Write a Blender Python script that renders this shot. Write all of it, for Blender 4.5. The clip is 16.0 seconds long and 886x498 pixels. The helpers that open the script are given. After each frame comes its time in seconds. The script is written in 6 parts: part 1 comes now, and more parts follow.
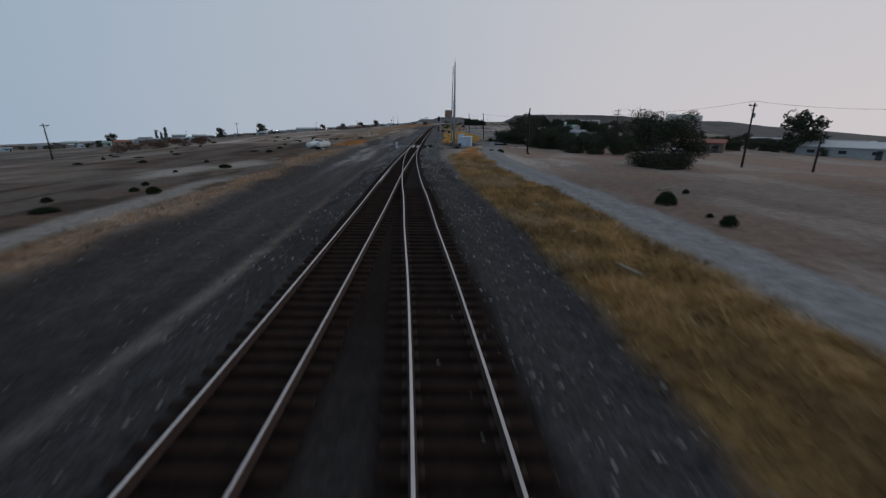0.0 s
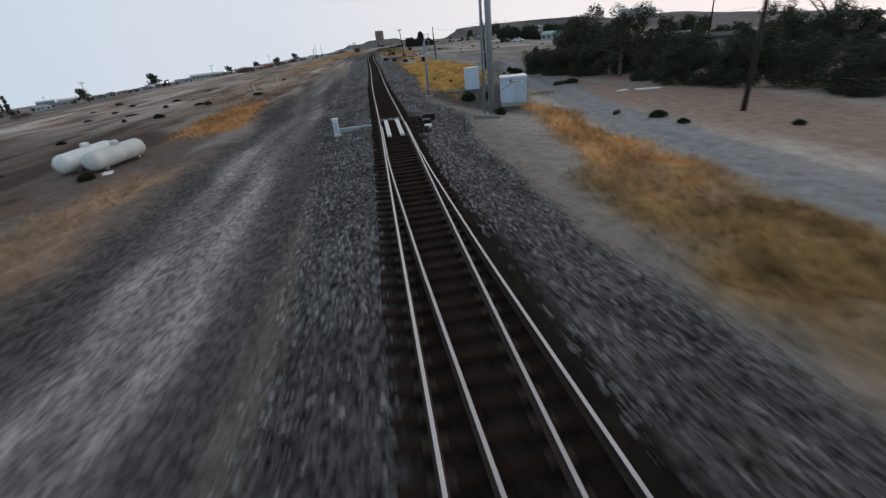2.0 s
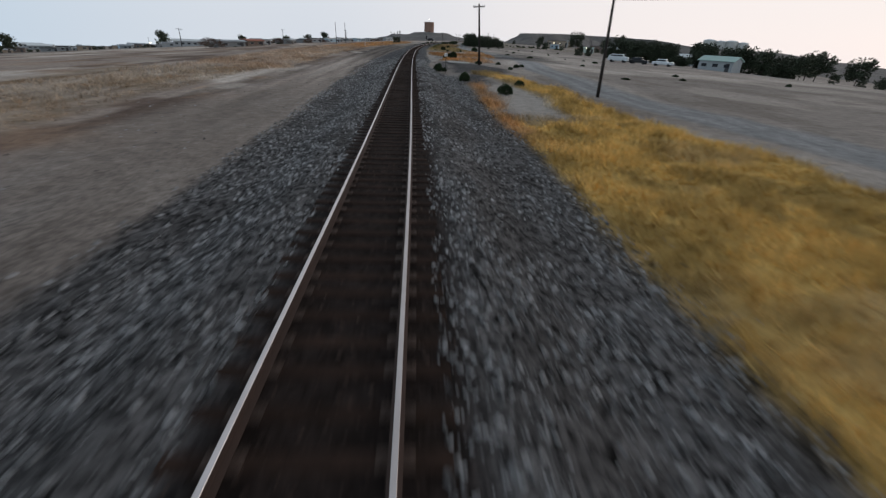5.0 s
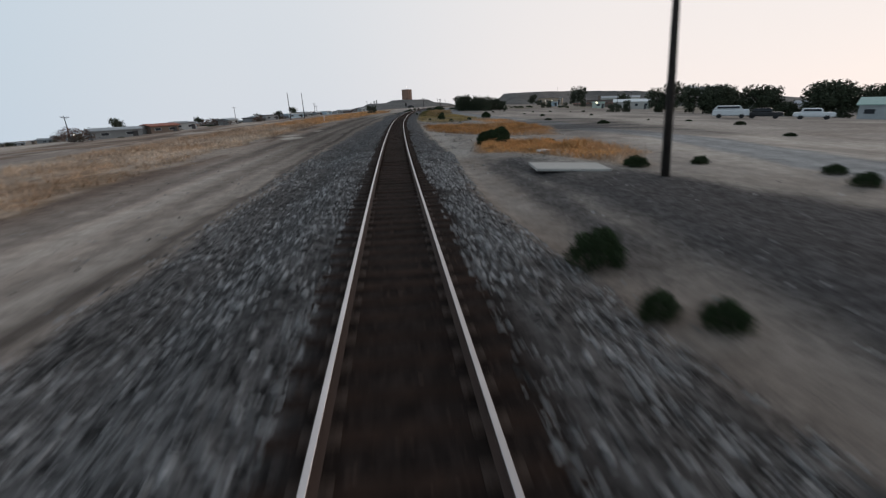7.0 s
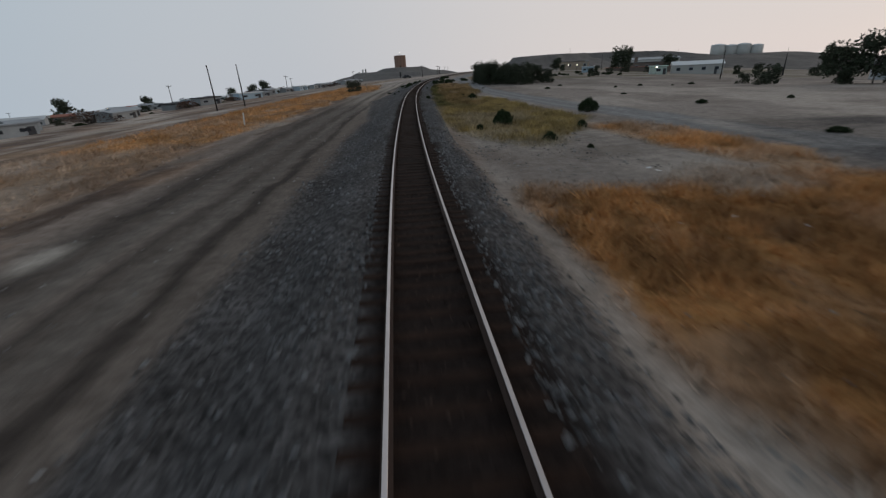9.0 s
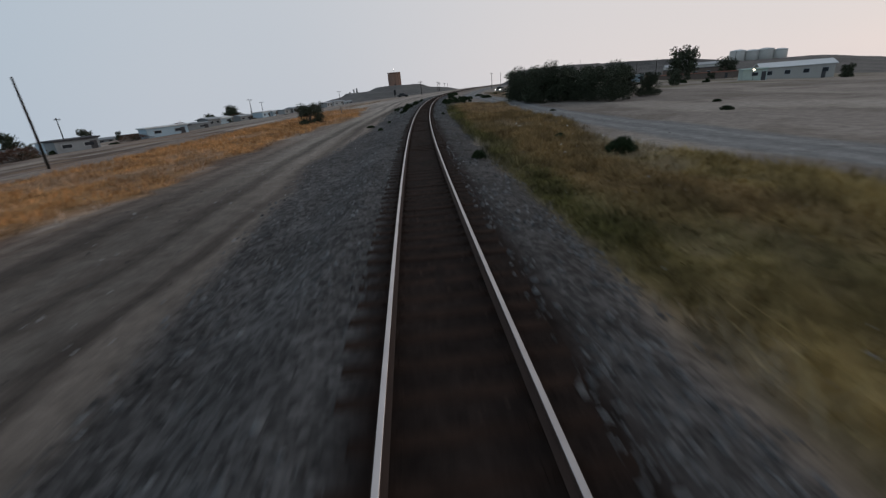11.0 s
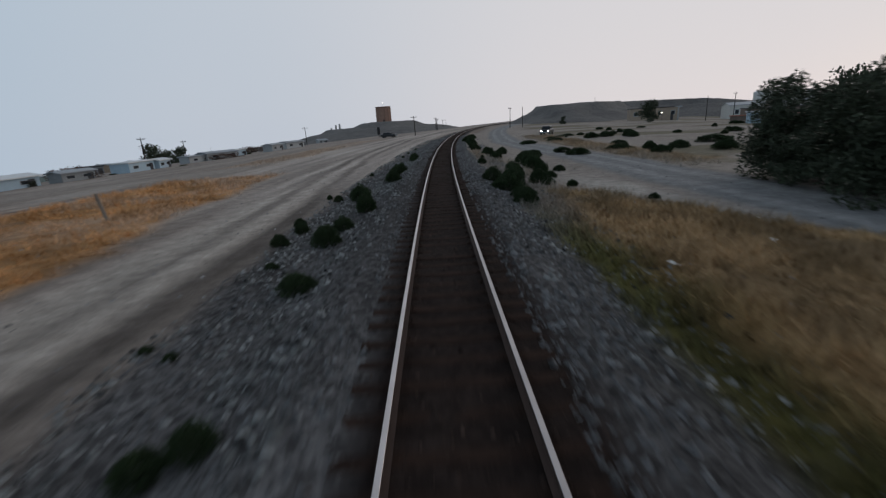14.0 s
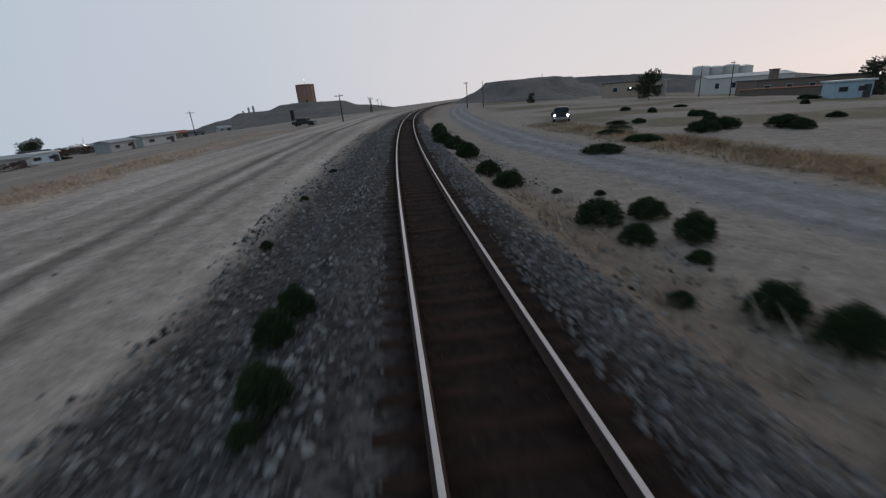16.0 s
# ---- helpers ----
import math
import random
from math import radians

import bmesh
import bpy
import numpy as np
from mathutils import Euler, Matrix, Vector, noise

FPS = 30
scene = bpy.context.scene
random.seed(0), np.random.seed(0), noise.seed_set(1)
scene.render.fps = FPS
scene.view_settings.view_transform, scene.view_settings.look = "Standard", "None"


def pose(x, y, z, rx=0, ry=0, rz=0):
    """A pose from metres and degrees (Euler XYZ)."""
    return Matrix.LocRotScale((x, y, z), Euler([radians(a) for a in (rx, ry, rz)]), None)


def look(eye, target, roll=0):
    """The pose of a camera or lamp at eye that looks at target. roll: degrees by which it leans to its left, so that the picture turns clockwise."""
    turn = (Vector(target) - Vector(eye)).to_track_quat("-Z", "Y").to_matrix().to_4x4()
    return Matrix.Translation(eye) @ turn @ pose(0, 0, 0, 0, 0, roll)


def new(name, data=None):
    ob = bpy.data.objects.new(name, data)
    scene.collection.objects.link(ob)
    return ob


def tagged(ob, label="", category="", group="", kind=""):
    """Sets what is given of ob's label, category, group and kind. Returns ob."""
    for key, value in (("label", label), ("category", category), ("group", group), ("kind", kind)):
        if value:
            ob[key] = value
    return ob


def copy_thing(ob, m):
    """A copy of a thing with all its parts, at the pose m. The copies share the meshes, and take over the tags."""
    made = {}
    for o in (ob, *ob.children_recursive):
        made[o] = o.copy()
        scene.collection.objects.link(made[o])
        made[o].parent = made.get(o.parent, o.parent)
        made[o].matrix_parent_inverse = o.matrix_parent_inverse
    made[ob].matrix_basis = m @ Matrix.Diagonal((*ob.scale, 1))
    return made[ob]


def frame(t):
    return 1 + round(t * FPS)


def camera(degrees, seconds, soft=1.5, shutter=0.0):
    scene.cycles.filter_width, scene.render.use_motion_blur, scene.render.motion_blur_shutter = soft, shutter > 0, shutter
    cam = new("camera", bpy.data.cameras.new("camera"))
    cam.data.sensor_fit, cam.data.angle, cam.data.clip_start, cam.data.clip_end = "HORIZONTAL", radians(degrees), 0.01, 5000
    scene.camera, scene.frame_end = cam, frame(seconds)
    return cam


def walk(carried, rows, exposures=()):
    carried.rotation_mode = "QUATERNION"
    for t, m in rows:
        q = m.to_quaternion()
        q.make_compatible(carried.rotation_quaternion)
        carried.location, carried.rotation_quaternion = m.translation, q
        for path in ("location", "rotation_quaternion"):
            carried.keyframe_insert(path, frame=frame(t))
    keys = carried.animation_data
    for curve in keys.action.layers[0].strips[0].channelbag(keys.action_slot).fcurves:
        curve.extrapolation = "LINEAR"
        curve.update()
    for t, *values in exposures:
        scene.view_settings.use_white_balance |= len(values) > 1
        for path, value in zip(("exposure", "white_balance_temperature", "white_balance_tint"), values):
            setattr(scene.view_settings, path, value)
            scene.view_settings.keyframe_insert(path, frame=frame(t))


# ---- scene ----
cam = camera(91.78, 16.0, soft=1.3, shutter=0.26)
walk(cam, [
    (0, pose(3.28, -0.00, 4.84, 72.97, -0.31, -6.42)),
    (0.5, pose(3.22, 12.79, 7.00, 69.68, 1.47, -8.12)),
    (1, pose(3.01, 25.65, 7.13, 65.90, 3.81, -10.66)),
    (1.5, pose(3.04, 38.53, 6.06, 62.89, 5.42, -13.21)),
    (2, pose(3.57, 51.70, 4.67, 63.35, 5.39, -15.26)),
    (2.5, pose(4.84, 65.87, 3.93, 65.62, 5.40, -16.02)),
    (3, pose(6.46, 79.33, 3.51, 67.24, 4.06, -15.46)),
    (3.5, pose(8.15, 91.85, 3.36, 68.20, 1.66, -13.81)),
    (3.7, pose(8.89, 96.80, 3.44, 67.73, 1.10, -13.47)),
    (5.8, pose(15.32, 147.00, 2.66, 62.50, -3.40, -8.00)),
    (6, pose(15.69, 151.78, 2.38, 63.38, -2.19, -8.90)),
    (6.5, pose(16.49, 163.92, 1.86, 68.34, 1.59, -12.31)),
    (7, pose(17.53, 176.71, 2.58, 71.04, 1.46, -12.59)),
    (7.5, pose(18.72, 188.68, 3.50, 69.33, 1.15, -12.22)),
    (8, pose(19.92, 200.16, 3.97, 67.48, 1.23, -12.35)),
    (8.5, pose(21.20, 211.92, 3.89, 67.09, 1.88, -12.80)),
    (9, pose(22.53, 223.22, 3.66, 67.04, 2.73, -13.51)),
    (9.2, pose(23.10, 227.75, 3.53, 66.85, 3.30, -13.72)),
    (11.3, pose(30.48, 274.45, 2.75, 69.60, 4.80, -14.55)),
    (11.5, pose(31.23, 278.81, 2.87, 69.79, 5.06, -15.11)),
    (12, pose(33.28, 289.79, 3.17, 68.85, 5.90, -15.85)),
    (12.5, pose(35.38, 299.94, 3.16, 67.84, 5.17, -15.56)),
    (13, pose(37.32, 308.65, 2.79, 68.32, 4.73, -14.63)),
    (13.5, pose(39.34, 317.78, 2.46, 71.96, 3.46, -14.87)),
    (14, pose(41.45, 327.01, 2.83, 73.48, 3.47, -15.06)),
    (14.5, pose(43.43, 335.85, 3.13, 71.95, 3.29, -16.83)),
    (15, pose(45.33, 344.18, 3.12, 71.10, 3.23, -19.16)),
    (15.5, pose(47.35, 352.64, 3.00, 70.73, 3.28, -21.06)),
    (16, pose(49.46, 361.04, 2.89, 70.46, 4.08, -23.49)),
], exposures=[(0, -0.1, 6300, 10), (0.5, -0.35, 6350, 10), (1, -0.25, 6500, 10), (1.5, 0.22, 6600, 10), (2, 0.56, 6650, 10), (2.5, 0.68, 6650, 10), (3, 0.66, 6600, 10), (3.5, 0.50, 6550, 10),
               (6, 0.58, 6850, 10), (7, 0.53, 6850, 10), (7.5, 0.31, 6900, 10), (8, 0.26, 7000, 10), (9, 0.1, 6850, 10), (11.5, 0.2, 6650, 10), (13, 0.24, 6600, 10), (14, 0.18, 6500, 10), (14.5, 0.06, 6450, 10), (15, 0.03, 6400, 10), (15.5, 0.13, 6420, 10), (16, 0.20, 6450, 10)])

# ---- light: dusk under a high thin haze, the glow of sunset to the right ----
SUNSET = Vector((0.93, 0.36, 0.0)).normalized()
world = bpy.data.worlds.new("dusk_sky")
scene.world = world
world.use_nodes = True
wt = world.node_tree
wt.nodes.clear()


def wnode(kind, **kw):
    n = wt.nodes.new(kind)
    for k, v in kw.items():
        n.inputs[int(k[1:])].default_value = v
    return n


w_co = wt.nodes.new("ShaderNodeTexCoord")
w_sep = wt.nodes.new("ShaderNodeSeparateXYZ")
wt.links.new(w_co.outputs["Generated"], w_sep.inputs[0])
w_dot = wt.nodes.new("ShaderNodeVectorMath")
w_dot.operation = "DOT_PRODUCT"
w_dot.inputs[1].default_value = SUNSET
wt.links.new(w_co.outputs["Generated"], w_dot.inputs[0])
w_az = wt.nodes.new("ShaderNodeMapRange")
for k, v in (("From Min", -0.55), ("From Max", 0.95)):
    w_az.inputs[k].default_value = v
wt.links.new(w_dot.outputs["Value"], w_az.inputs["Value"])
w_low = wt.nodes.new("ShaderNodeValToRGB")
w_low.color_ramp.interpolation = "EASE"
w_low.color_ramp.elements[0].color = (0.335, 0.44, 0.55, 1)
w_low.color_ramp.elements[1].color = (0.66, 0.62, 0.63, 1)
mid = w_low.color_ramp.elements.new(0.5)
mid.color = (0.465, 0.51, 0.58, 1)
wt.links.new(w_az.outputs[0], w_low.inputs[0])
w_high = wt.nodes.new("ShaderNodeValToRGB")
w_high.color_ramp.interpolation = "EASE"
w_high.color_ramp.elements[0].color = (0.355, 0.46, 0.56, 1)
w_high.color_ramp.elements[1].color = (0.60, 0.60, 0.62, 1)
wt.links.new(w_az.outputs[0], w_high.inputs[0])
w_up = wt.nodes.new("ShaderNodeMapRange")
for k, v in (("From Min", -0.02), ("From Max", 0.45)):
    w_up.inputs[k].default_value = v
wt.links.new(w_sep.outputs["Z"], w_up.inputs["Value"])
w_mix = wt.nodes.new("ShaderNodeMix")
w_mix.data_type = "RGBA"
wt.links.new(w_up.outputs[0], w_mix.inputs["Factor"])
wt.links.new(w_low.outputs[0], w_mix.inputs["A"])
wt.links.new(w_high.outputs[0], w_mix.inputs["B"])
w_zen = wt.nodes.new("ShaderNodeMapRange")
for k, v in (("From Min", 0.40), ("From Max", 0.95)):
    w_zen.inputs[k].default_value = v
wt.links.new(w_sep.outputs["Z"], w_zen.inputs["Value"])
w_mix2 = wt.nodes.new("ShaderNodeMix")
w_mix2.data_type = "RGBA"
wt.links.new(w_zen.outputs[0], w_mix2.inputs["Factor"])
wt.links.new(w_mix.outputs["Result"], w_mix2.inputs["A"])
w_mix2.inputs["B"].default_value = (0.215, 0.25, 0.305, 1)
w_bg = wt.nodes.new("ShaderNodeBackground")
w_bg.inputs["Strength"].default_value = 0.95
wt.links.new(w_mix2.outputs["Result"], w_bg.inputs["Color"])
w_sky = wt.nodes.new("ShaderNodeTexSky")
w_sky.sky_type, w_sky.sun_disc = "NISHITA", False
w_sky.sun_elevation, w_sky.sun_rotation = radians(4), math.atan2(SUNSET.x, SUNSET.y)
w_bg2 = wt.nodes.new("ShaderNodeBackground")
w_bg2.inputs["Strength"].default_value = 0.002
wt.links.new(w_sky.outputs[0], w_bg2.inputs["Color"])
w_add = wt.nodes.new("ShaderNodeAddShader")
wt.links.new(w_bg.outputs[0], w_add.inputs[0])
wt.links.new(w_bg2.outputs[0], w_add.inputs[1])
w_out = wt.nodes.new("ShaderNodeOutputWorld")
wt.links.new(w_add.outputs[0], w_out.inputs[0])

sun = new("sun", bpy.data.lights.new("sun", "SUN"))
sun.data.energy, sun.data.angle, sun.data.color = 0.3, radians(25), (1.0, 0.86, 0.76)
sun.matrix_basis = look((0, 0, 0), (-SUNSET.x, -SUNSET.y, -0.35))

# ---- the railway's line: s metres along it, d metres to its right ----
KNOT = 20.0
LINE = [-3.31, -0.38, 1.63, 3.31, 5.27, 7.38, 9.36, 11.52, 13.75, 15.79, 17.84, 20.03, 22.46, 25.12, 28.27, 31.7, 35.57,
        39.93, 44.76, 50.08, 55.97, 62.51, 69.55, 77.19, 85.52, 94.57, 104.39, 114.99, 126.36, 138.52, 151.46, 165.19]
LINE_A = np.array(LINE)


def line(s):
    """x of the track's middle, and its slope, at y = s."""
    s = np.asarray(s, float)
    sc = np.clip(s, 0.0, 560.0)
    u = (sc + KNOT) / KNOT
    i = np.clip(np.floor(u).astype(int), 1, len(LINE_A) - 3)
    u = u - i
    a, b, c, e = LINE_A[i - 1], LINE_A[i], LINE_A[i + 1], LINE_A[i + 2]
    x = b + 0.5 * u * (c - a + u * (2 * a - 5 * b + 4 * c - e + u * (3 * (b - c) + e - a)))
    g = 0.5 * ((c - a) + 2 * u * (2 * a - 5 * b + 4 * c - e) + 3 * u * u * (3 * (b - c) + e - a)) / KNOT
    return x + g * (s - sc), g


def place(s, d):
    """World x and y of a point beside the line; far out the offsets run parallel, so that nothing folds."""
    s, d = np.asarray(s, float), np.asarray(d, float)
    x, g = line(s)
    n = np.sqrt(1 + g * g)
    near = np.clip(d, -120, 120)
    return x + near / n + (d - near) * 0.985, s - near * g / n - (d - near) * 0.17


SPUR_S = [-60, 5, 13, 20, 28, 33, 39, 45, 52, 60, 68, 76]
SPUR_D = [8.5, 4.0, 3.4, 2.82, 2.3, 1.92, 1.55, 1.18, 0.76, 0.4, 0.14, 0.0]


def spur(s):
    return np.interp(s, SPUR_S, SPUR_D)


def value_noise(x, y, seed=0):
    x, y = np.asarray(x, float), np.asarray(y, float)
    i, j = np.floor(x).astype(np.int64), np.floor(y).astype(np.int64)
    u, v = x - i, y - j
    u, v = u * u * (3 - 2 * u), v * v * (3 - 2 * v)

    def h(a, b):
        k = (a * 374761393 + b * 668265263 + seed * 974634533) & 0x7FFFFFFF
        k = ((k ^ (k >> 13)) * 1274126177) & 0x7FFFFFFF
        return ((k ^ (k >> 16)) & 0xFFFF) / 65535.0

    return (h(i, j) * (1 - u) + h(i + 1, j) * u) * (1 - v) + (h(i, j + 1) * (1 - u) + h(i + 1, j + 1) * u) * v


def fractal(x, y, seed=0, octaves=4):
    t, a, n = 0.0, 0.5, 0.0
    for k in range(octaves):
        t = t + a * value_noise(x * 2 ** k, y * 2 ** k, seed + k)
        n += a
        a *= 0.55
    return t / n


def ramp(a, b, x):
    t = np.clip((x - a) / (b - a), 0, 1)
    return t * t * (3 - 2 * t)


LEFT_EDGE = ((-60, 60, 75, 85, 95, 110, 127, 165, 200, 232, 250, 265, 280, 290, 303, 320, 342, 365, 385, 600),
             (4.0, 3.6, 4.1, 5.0, 5.3, 4.9, 4.9, 5.3, 5.2, 4.5, 4.3, 3.8, 5.0, 5.8, 5.0, 4.7, 5.4, 5.0, 4.2, 3.4))
RIGHT_EDGE = ((-60, 20, 32, 42, 52, 58, 62, 75, 83, 90, 98, 102, 115, 150, 169, 175, 179, 183, 190, 204, 216, 240, 250, 280, 305, 322, 340, 365, 375, 600),
              (9.2, 8.0, 7.0, 5.7, 5.6, 4.9, 4.4, 4.1, 5.6, 4.0, 3.8, 4.6, 5.6, 5.4, 5.4, 5.1, 3.8, 3.4, 2.7, 3.4, 2.9, 2.7, 2.4, 3.1, 3.2, 2.6, 3.3, 2.6, 2.2, 2.2))


def ballast_edges(s):
    """How far the crushed stone reaches to the left and to the right of the line."""
    return -np.interp(s, *LEFT_EDGE), np.interp(s, *RIGHT_EDGE)


def ground_z(s, d):
    """Height of the ground beside the line; the rail tops are at 0."""
    s, d = np.asarray(s, float), np.asarray(d, float)
    hi = np.where(s < 78, spur(s), 0.0) + 1.75
    out = np.maximum(np.maximum(d - hi, -1.75 - d), 0)
    fill = -0.262 + 0.058 * ramp(85, 125, s) + 0.006 * ramp(200, 270, s) + 0.034 * ramp(85, 125, s) * (fractal(s / 1.1, d / 0.7, 61, 3) - 0.5)
    z = fill - (fill + 0.61) * ramp(0.0, 1.9, out)
    away = ramp(1.6, 4.0, out)
    z = z + away * 0.16 * (fractal(s / 6.0, d / 4.0, 3) - 0.5)
    z = z + ramp(0.3, 2.0, out) * 0.05 * (fractal(s / 0.9, d / 0.9, 9, 3) - 0.5)
    bank = ramp(-13.5, -11.0, d) * (1 - ramp(-10.8, -9.6, d)) * (s < 135)
    z = z + 0.32 * bank * (0.5 + fractal(s / 5.0, d / 5.0, 21))
    z = z - 0.045 * np.clip(-d - 20, 0, 4200) - 0.03 * np.clip(-d - 60, 0, 150) - 0.020 * np.clip(d - 25, 0, 230) - 0.035 * np.clip(d - 65, 0, 4200) - 0.09 * np.clip(d - 250, 0, 4200)
    z = z + 0.40 * ramp(158, 176, s) * (1 - ramp(208, 226, s)) * ramp(3.2, 7.5, d) * (1 - ramp(18, 30, d))
    far = ramp(12, 60, np.abs(d))
    return z + far * 0.7 * (fractal(s / 40.0, d / 40.0, 31) - 0.5)


# ---- materials ----
def material(name, base, rough=0.8, metal=0.0, dark=None, scale=6.0, fine=60.0, bump=0.2, depth=0.02, spread=0.35,
             attribute="", island=False, low=0.72, high=1.3, grit=0.0, gloss=0.3):
    """A surface with grain and blotches: base and dark are its two colours, scale and fine its noise per metre."""
    m = bpy.data.materials.new(name)
    m.use_nodes = True
    t = m.node_tree
    b = t.nodes["Principled BSDF"]
    b.inputs["Roughness"].default_value, b.inputs["Metallic"].default_value = rough, metal
    if "Specular IOR Level" in b.inputs:
        b.inputs["Specular IOR Level"].default_value = gloss
    dark = dark or tuple(c * 0.55 for c in base)
    co = t.nodes.new("ShaderNodeNewGeometry")
    big, small = t.nodes.new("ShaderNodeTexNoise"), t.nodes.new("ShaderNodeTexNoise")
    for n, s in ((big, scale), (small, fine)):
        n.inputs["Scale"].default_value, n.inputs["Detail"].default_value = s, 5.0
        n.inputs["Roughness"].default_value = 0.62
        t.links.new(co.outputs["Position"], n.inputs["Vector"])
    add = t.nodes.new("ShaderNodeMath")
    add.operation = "MULTIPLY_ADD"
    t.links.new(small.outputs["Fac"], add.inputs[0])
    add.inputs[1].default_value = 0.55
    t.links.new(big.outputs["Fac"], add.inputs[2])
    lo = t.nodes.new("ShaderNodeMapRange")
    for k, v in (("From Min", 0.775 - spread), ("From Max", 0.775 + spread)):
        lo.inputs[k].default_value = v
    t.links.new(add.outputs[0], lo.inputs["Value"])
    mix = t.nodes.new("ShaderNodeMix")
    mix.data_type = "RGBA"
    mix.inputs["A"].default_value, mix.inputs["B"].default_value = (*dark, 1), (*base, 1)
    t.links.new(lo.outputs[0], mix.inputs["Factor"])
    colour = mix.outputs["Result"]
    if attribute:
        at = t.nodes.new("ShaderNodeAttribute")
        at.attribute_name = attribute
        mul = t.nodes.new("ShaderNodeMix")
        mul.data_type, mul.blend_type = "RGBA", "MULTIPLY"
        mul.inputs["Factor"].default_value = 1.0
        t.links.new(colour, mul.inputs["A"])
        t.links.new(at.outputs["Color"], mul.inputs["B"])
        colour = mul.outputs["Result"]
        if grit:
            cell = t.nodes.new("ShaderNodeTexVoronoi")
            cell.inputs["Scale"].default_value = grit
            t.links.new(co.outputs["Position"], cell.inputs["Vector"])
            tone = t.nodes.new("ShaderNodeSeparateColor")
            t.links.new(cell.outputs["Color"], tone.inputs[0])
            lev = t.nodes.new("ShaderNodeMapRange")
            for k, v in (("From Min", 0.05), ("From Max", 1.0), ("To Min", 0.12), ("To Max", 2.0)):
                lev.inputs[k].default_value = v
            t.links.new(tone.outputs[0], lev.inputs["Value"])
            how = t.nodes.new("ShaderNodeMix")
            how.inputs["A"].default_value = 1.0
            t.links.new(at.outputs["Alpha"], how.inputs["Factor"])
            t.links.new(lev.outputs[0], how.inputs["B"])
            stone = t.nodes.new("ShaderNodeVectorMath")
            stone.operation = "SCALE"
            t.links.new(colour, stone.inputs[0])
            t.links.new(how.outputs[0], stone.inputs["Scale"])
            colour = stone.outputs[0]
    hsv = t.nodes.new("ShaderNodeHueSaturation")
    src = co.outputs["Random Per Island"]
    if not island:
        src = t.nodes.new("ShaderNodeObjectInfo").outputs["Random"]
    va = t.nodes.new("ShaderNodeMapRange")
    for k, v in (("To Min", low if island else 0.85), ("To Max", high if island else 1.15)):
        va.inputs[k].default_value = v
    t.links.new(src, va.inputs["Value"])
    t.links.new(va.outputs[0], hsv.inputs["Value"])
    t.links.new(colour, hsv.inputs["Color"])
    t.links.new(hsv.outputs[0], b.inputs["Base Color"])
    bp = t.nodes.new("ShaderNodeBump")
    bp.inputs["Strength"].default_value, bp.inputs["Distance"].default_value = bump, depth
    t.links.new(add.outputs[0], bp.inputs["Height"])
    t.links.new(bp.outputs[0], b.inputs["Normal"])
    return m


def glow(name, colour, strength):
    m = bpy.data.materials.new(name)
    m.use_nodes = True
    b = m.node_tree.nodes["Principled BSDF"]
    b.inputs["Base Color"].default_value = (*colour, 1)
    b.inputs["Emission Color"].default_value = (*colour, 1)
    b.inputs["Emission Strength"].default_value = strength
    return m


GROUND = material("ground_soil", (1.22, 1.22, 1.21), 0.95, dark=(0.60, 0.59, 0.58), scale=1.6, fine=22.0, bump=0.6, depth=0.06,
                  attribute="soil", spread=0.30, grit=11.0, gloss=0.06)
STONE = material("crushed_ballast", (0.225, 0.222, 0.222), 0.9, dark=(0.080, 0.079, 0.080), scale=5, fine=50, island=True, low=0.08, high=2.2, gloss=0.15)
RUBBLE = material("rubble_ballast", (0.175, 0.180, 0.176), 0.9, dark=(0.060, 0.062, 0.062), scale=5, fine=50, island=True, low=0.08, high=2.1, gloss=0.15)
DUSTY = material("dusty_ballast", (0.135, 0.138, 0.142), 0.9, dark=(0.070, 0.071, 0.073), scale=5, fine=50, island=True, low=0.4, high=1.7, gloss=0.15)
TIE = material("creosoted_tie", (0.040, 0.024, 0.018), 0.95, dark=(0.009, 0.006, 0.005), scale=2.2, fine=38, bump=0.5, gloss=0.08)
BED = material("oily_bed_gravel", (0.046, 0.031, 0.025), 0.95, dark=(0.012, 0.009, 0.008), scale=3, fine=45, island=True, low=0.3, high=2.2, gloss=0.1)
RAIL_HEAD = material("worn_rail_head", (0.62, 0.58, 0.57), 0.42, 0.55, dark=(0.42, 0.38, 0.37), scale=2, fine=80, bump=0.05)
RAIL_RUST = material("rusted_rail_web", (0.060, 0.036, 0.028), 0.85, dark=(0.030, 0.020, 0.017), scale=4, fine=60)
PLATE = material("rusted_plate", (0.065, 0.040, 0.030), 0.85, dark=(0.030, 0.022, 0.018), scale=8, fine=90)
GALV = material("galvanised_steel", (0.36, 0.40, 0.43), 0.5, 0.35, dark=(0.24, 0.27, 0.30), scale=1.5, fine=40, bump=0.1)
WHITE = material("white_enamel", (0.50, 0.61, 0.74), 0.45, dark=(0.42, 0.52, 0.64), scale=1.2, fine=30, bump=0.05, spread=0.5)
ROOF_WHITE = material("white_lid", (0.80, 0.80, 0.79), 0.5, dark=(0.66, 0.66, 0.65), scale=2, fine=40, bump=0.08)
BLACK = material("black_paint", (0.018, 0.018, 0.020), 0.55, dark=(0.010, 0.010, 0.011), scale=5, fine=60, bump=0.1)
POLEWOOD = material("tarred_pole_wood", (0.040, 0.032, 0.028), 0.9, dark=(0.016, 0.013, 0.012), scale=3, fine=70, bump=0.5)
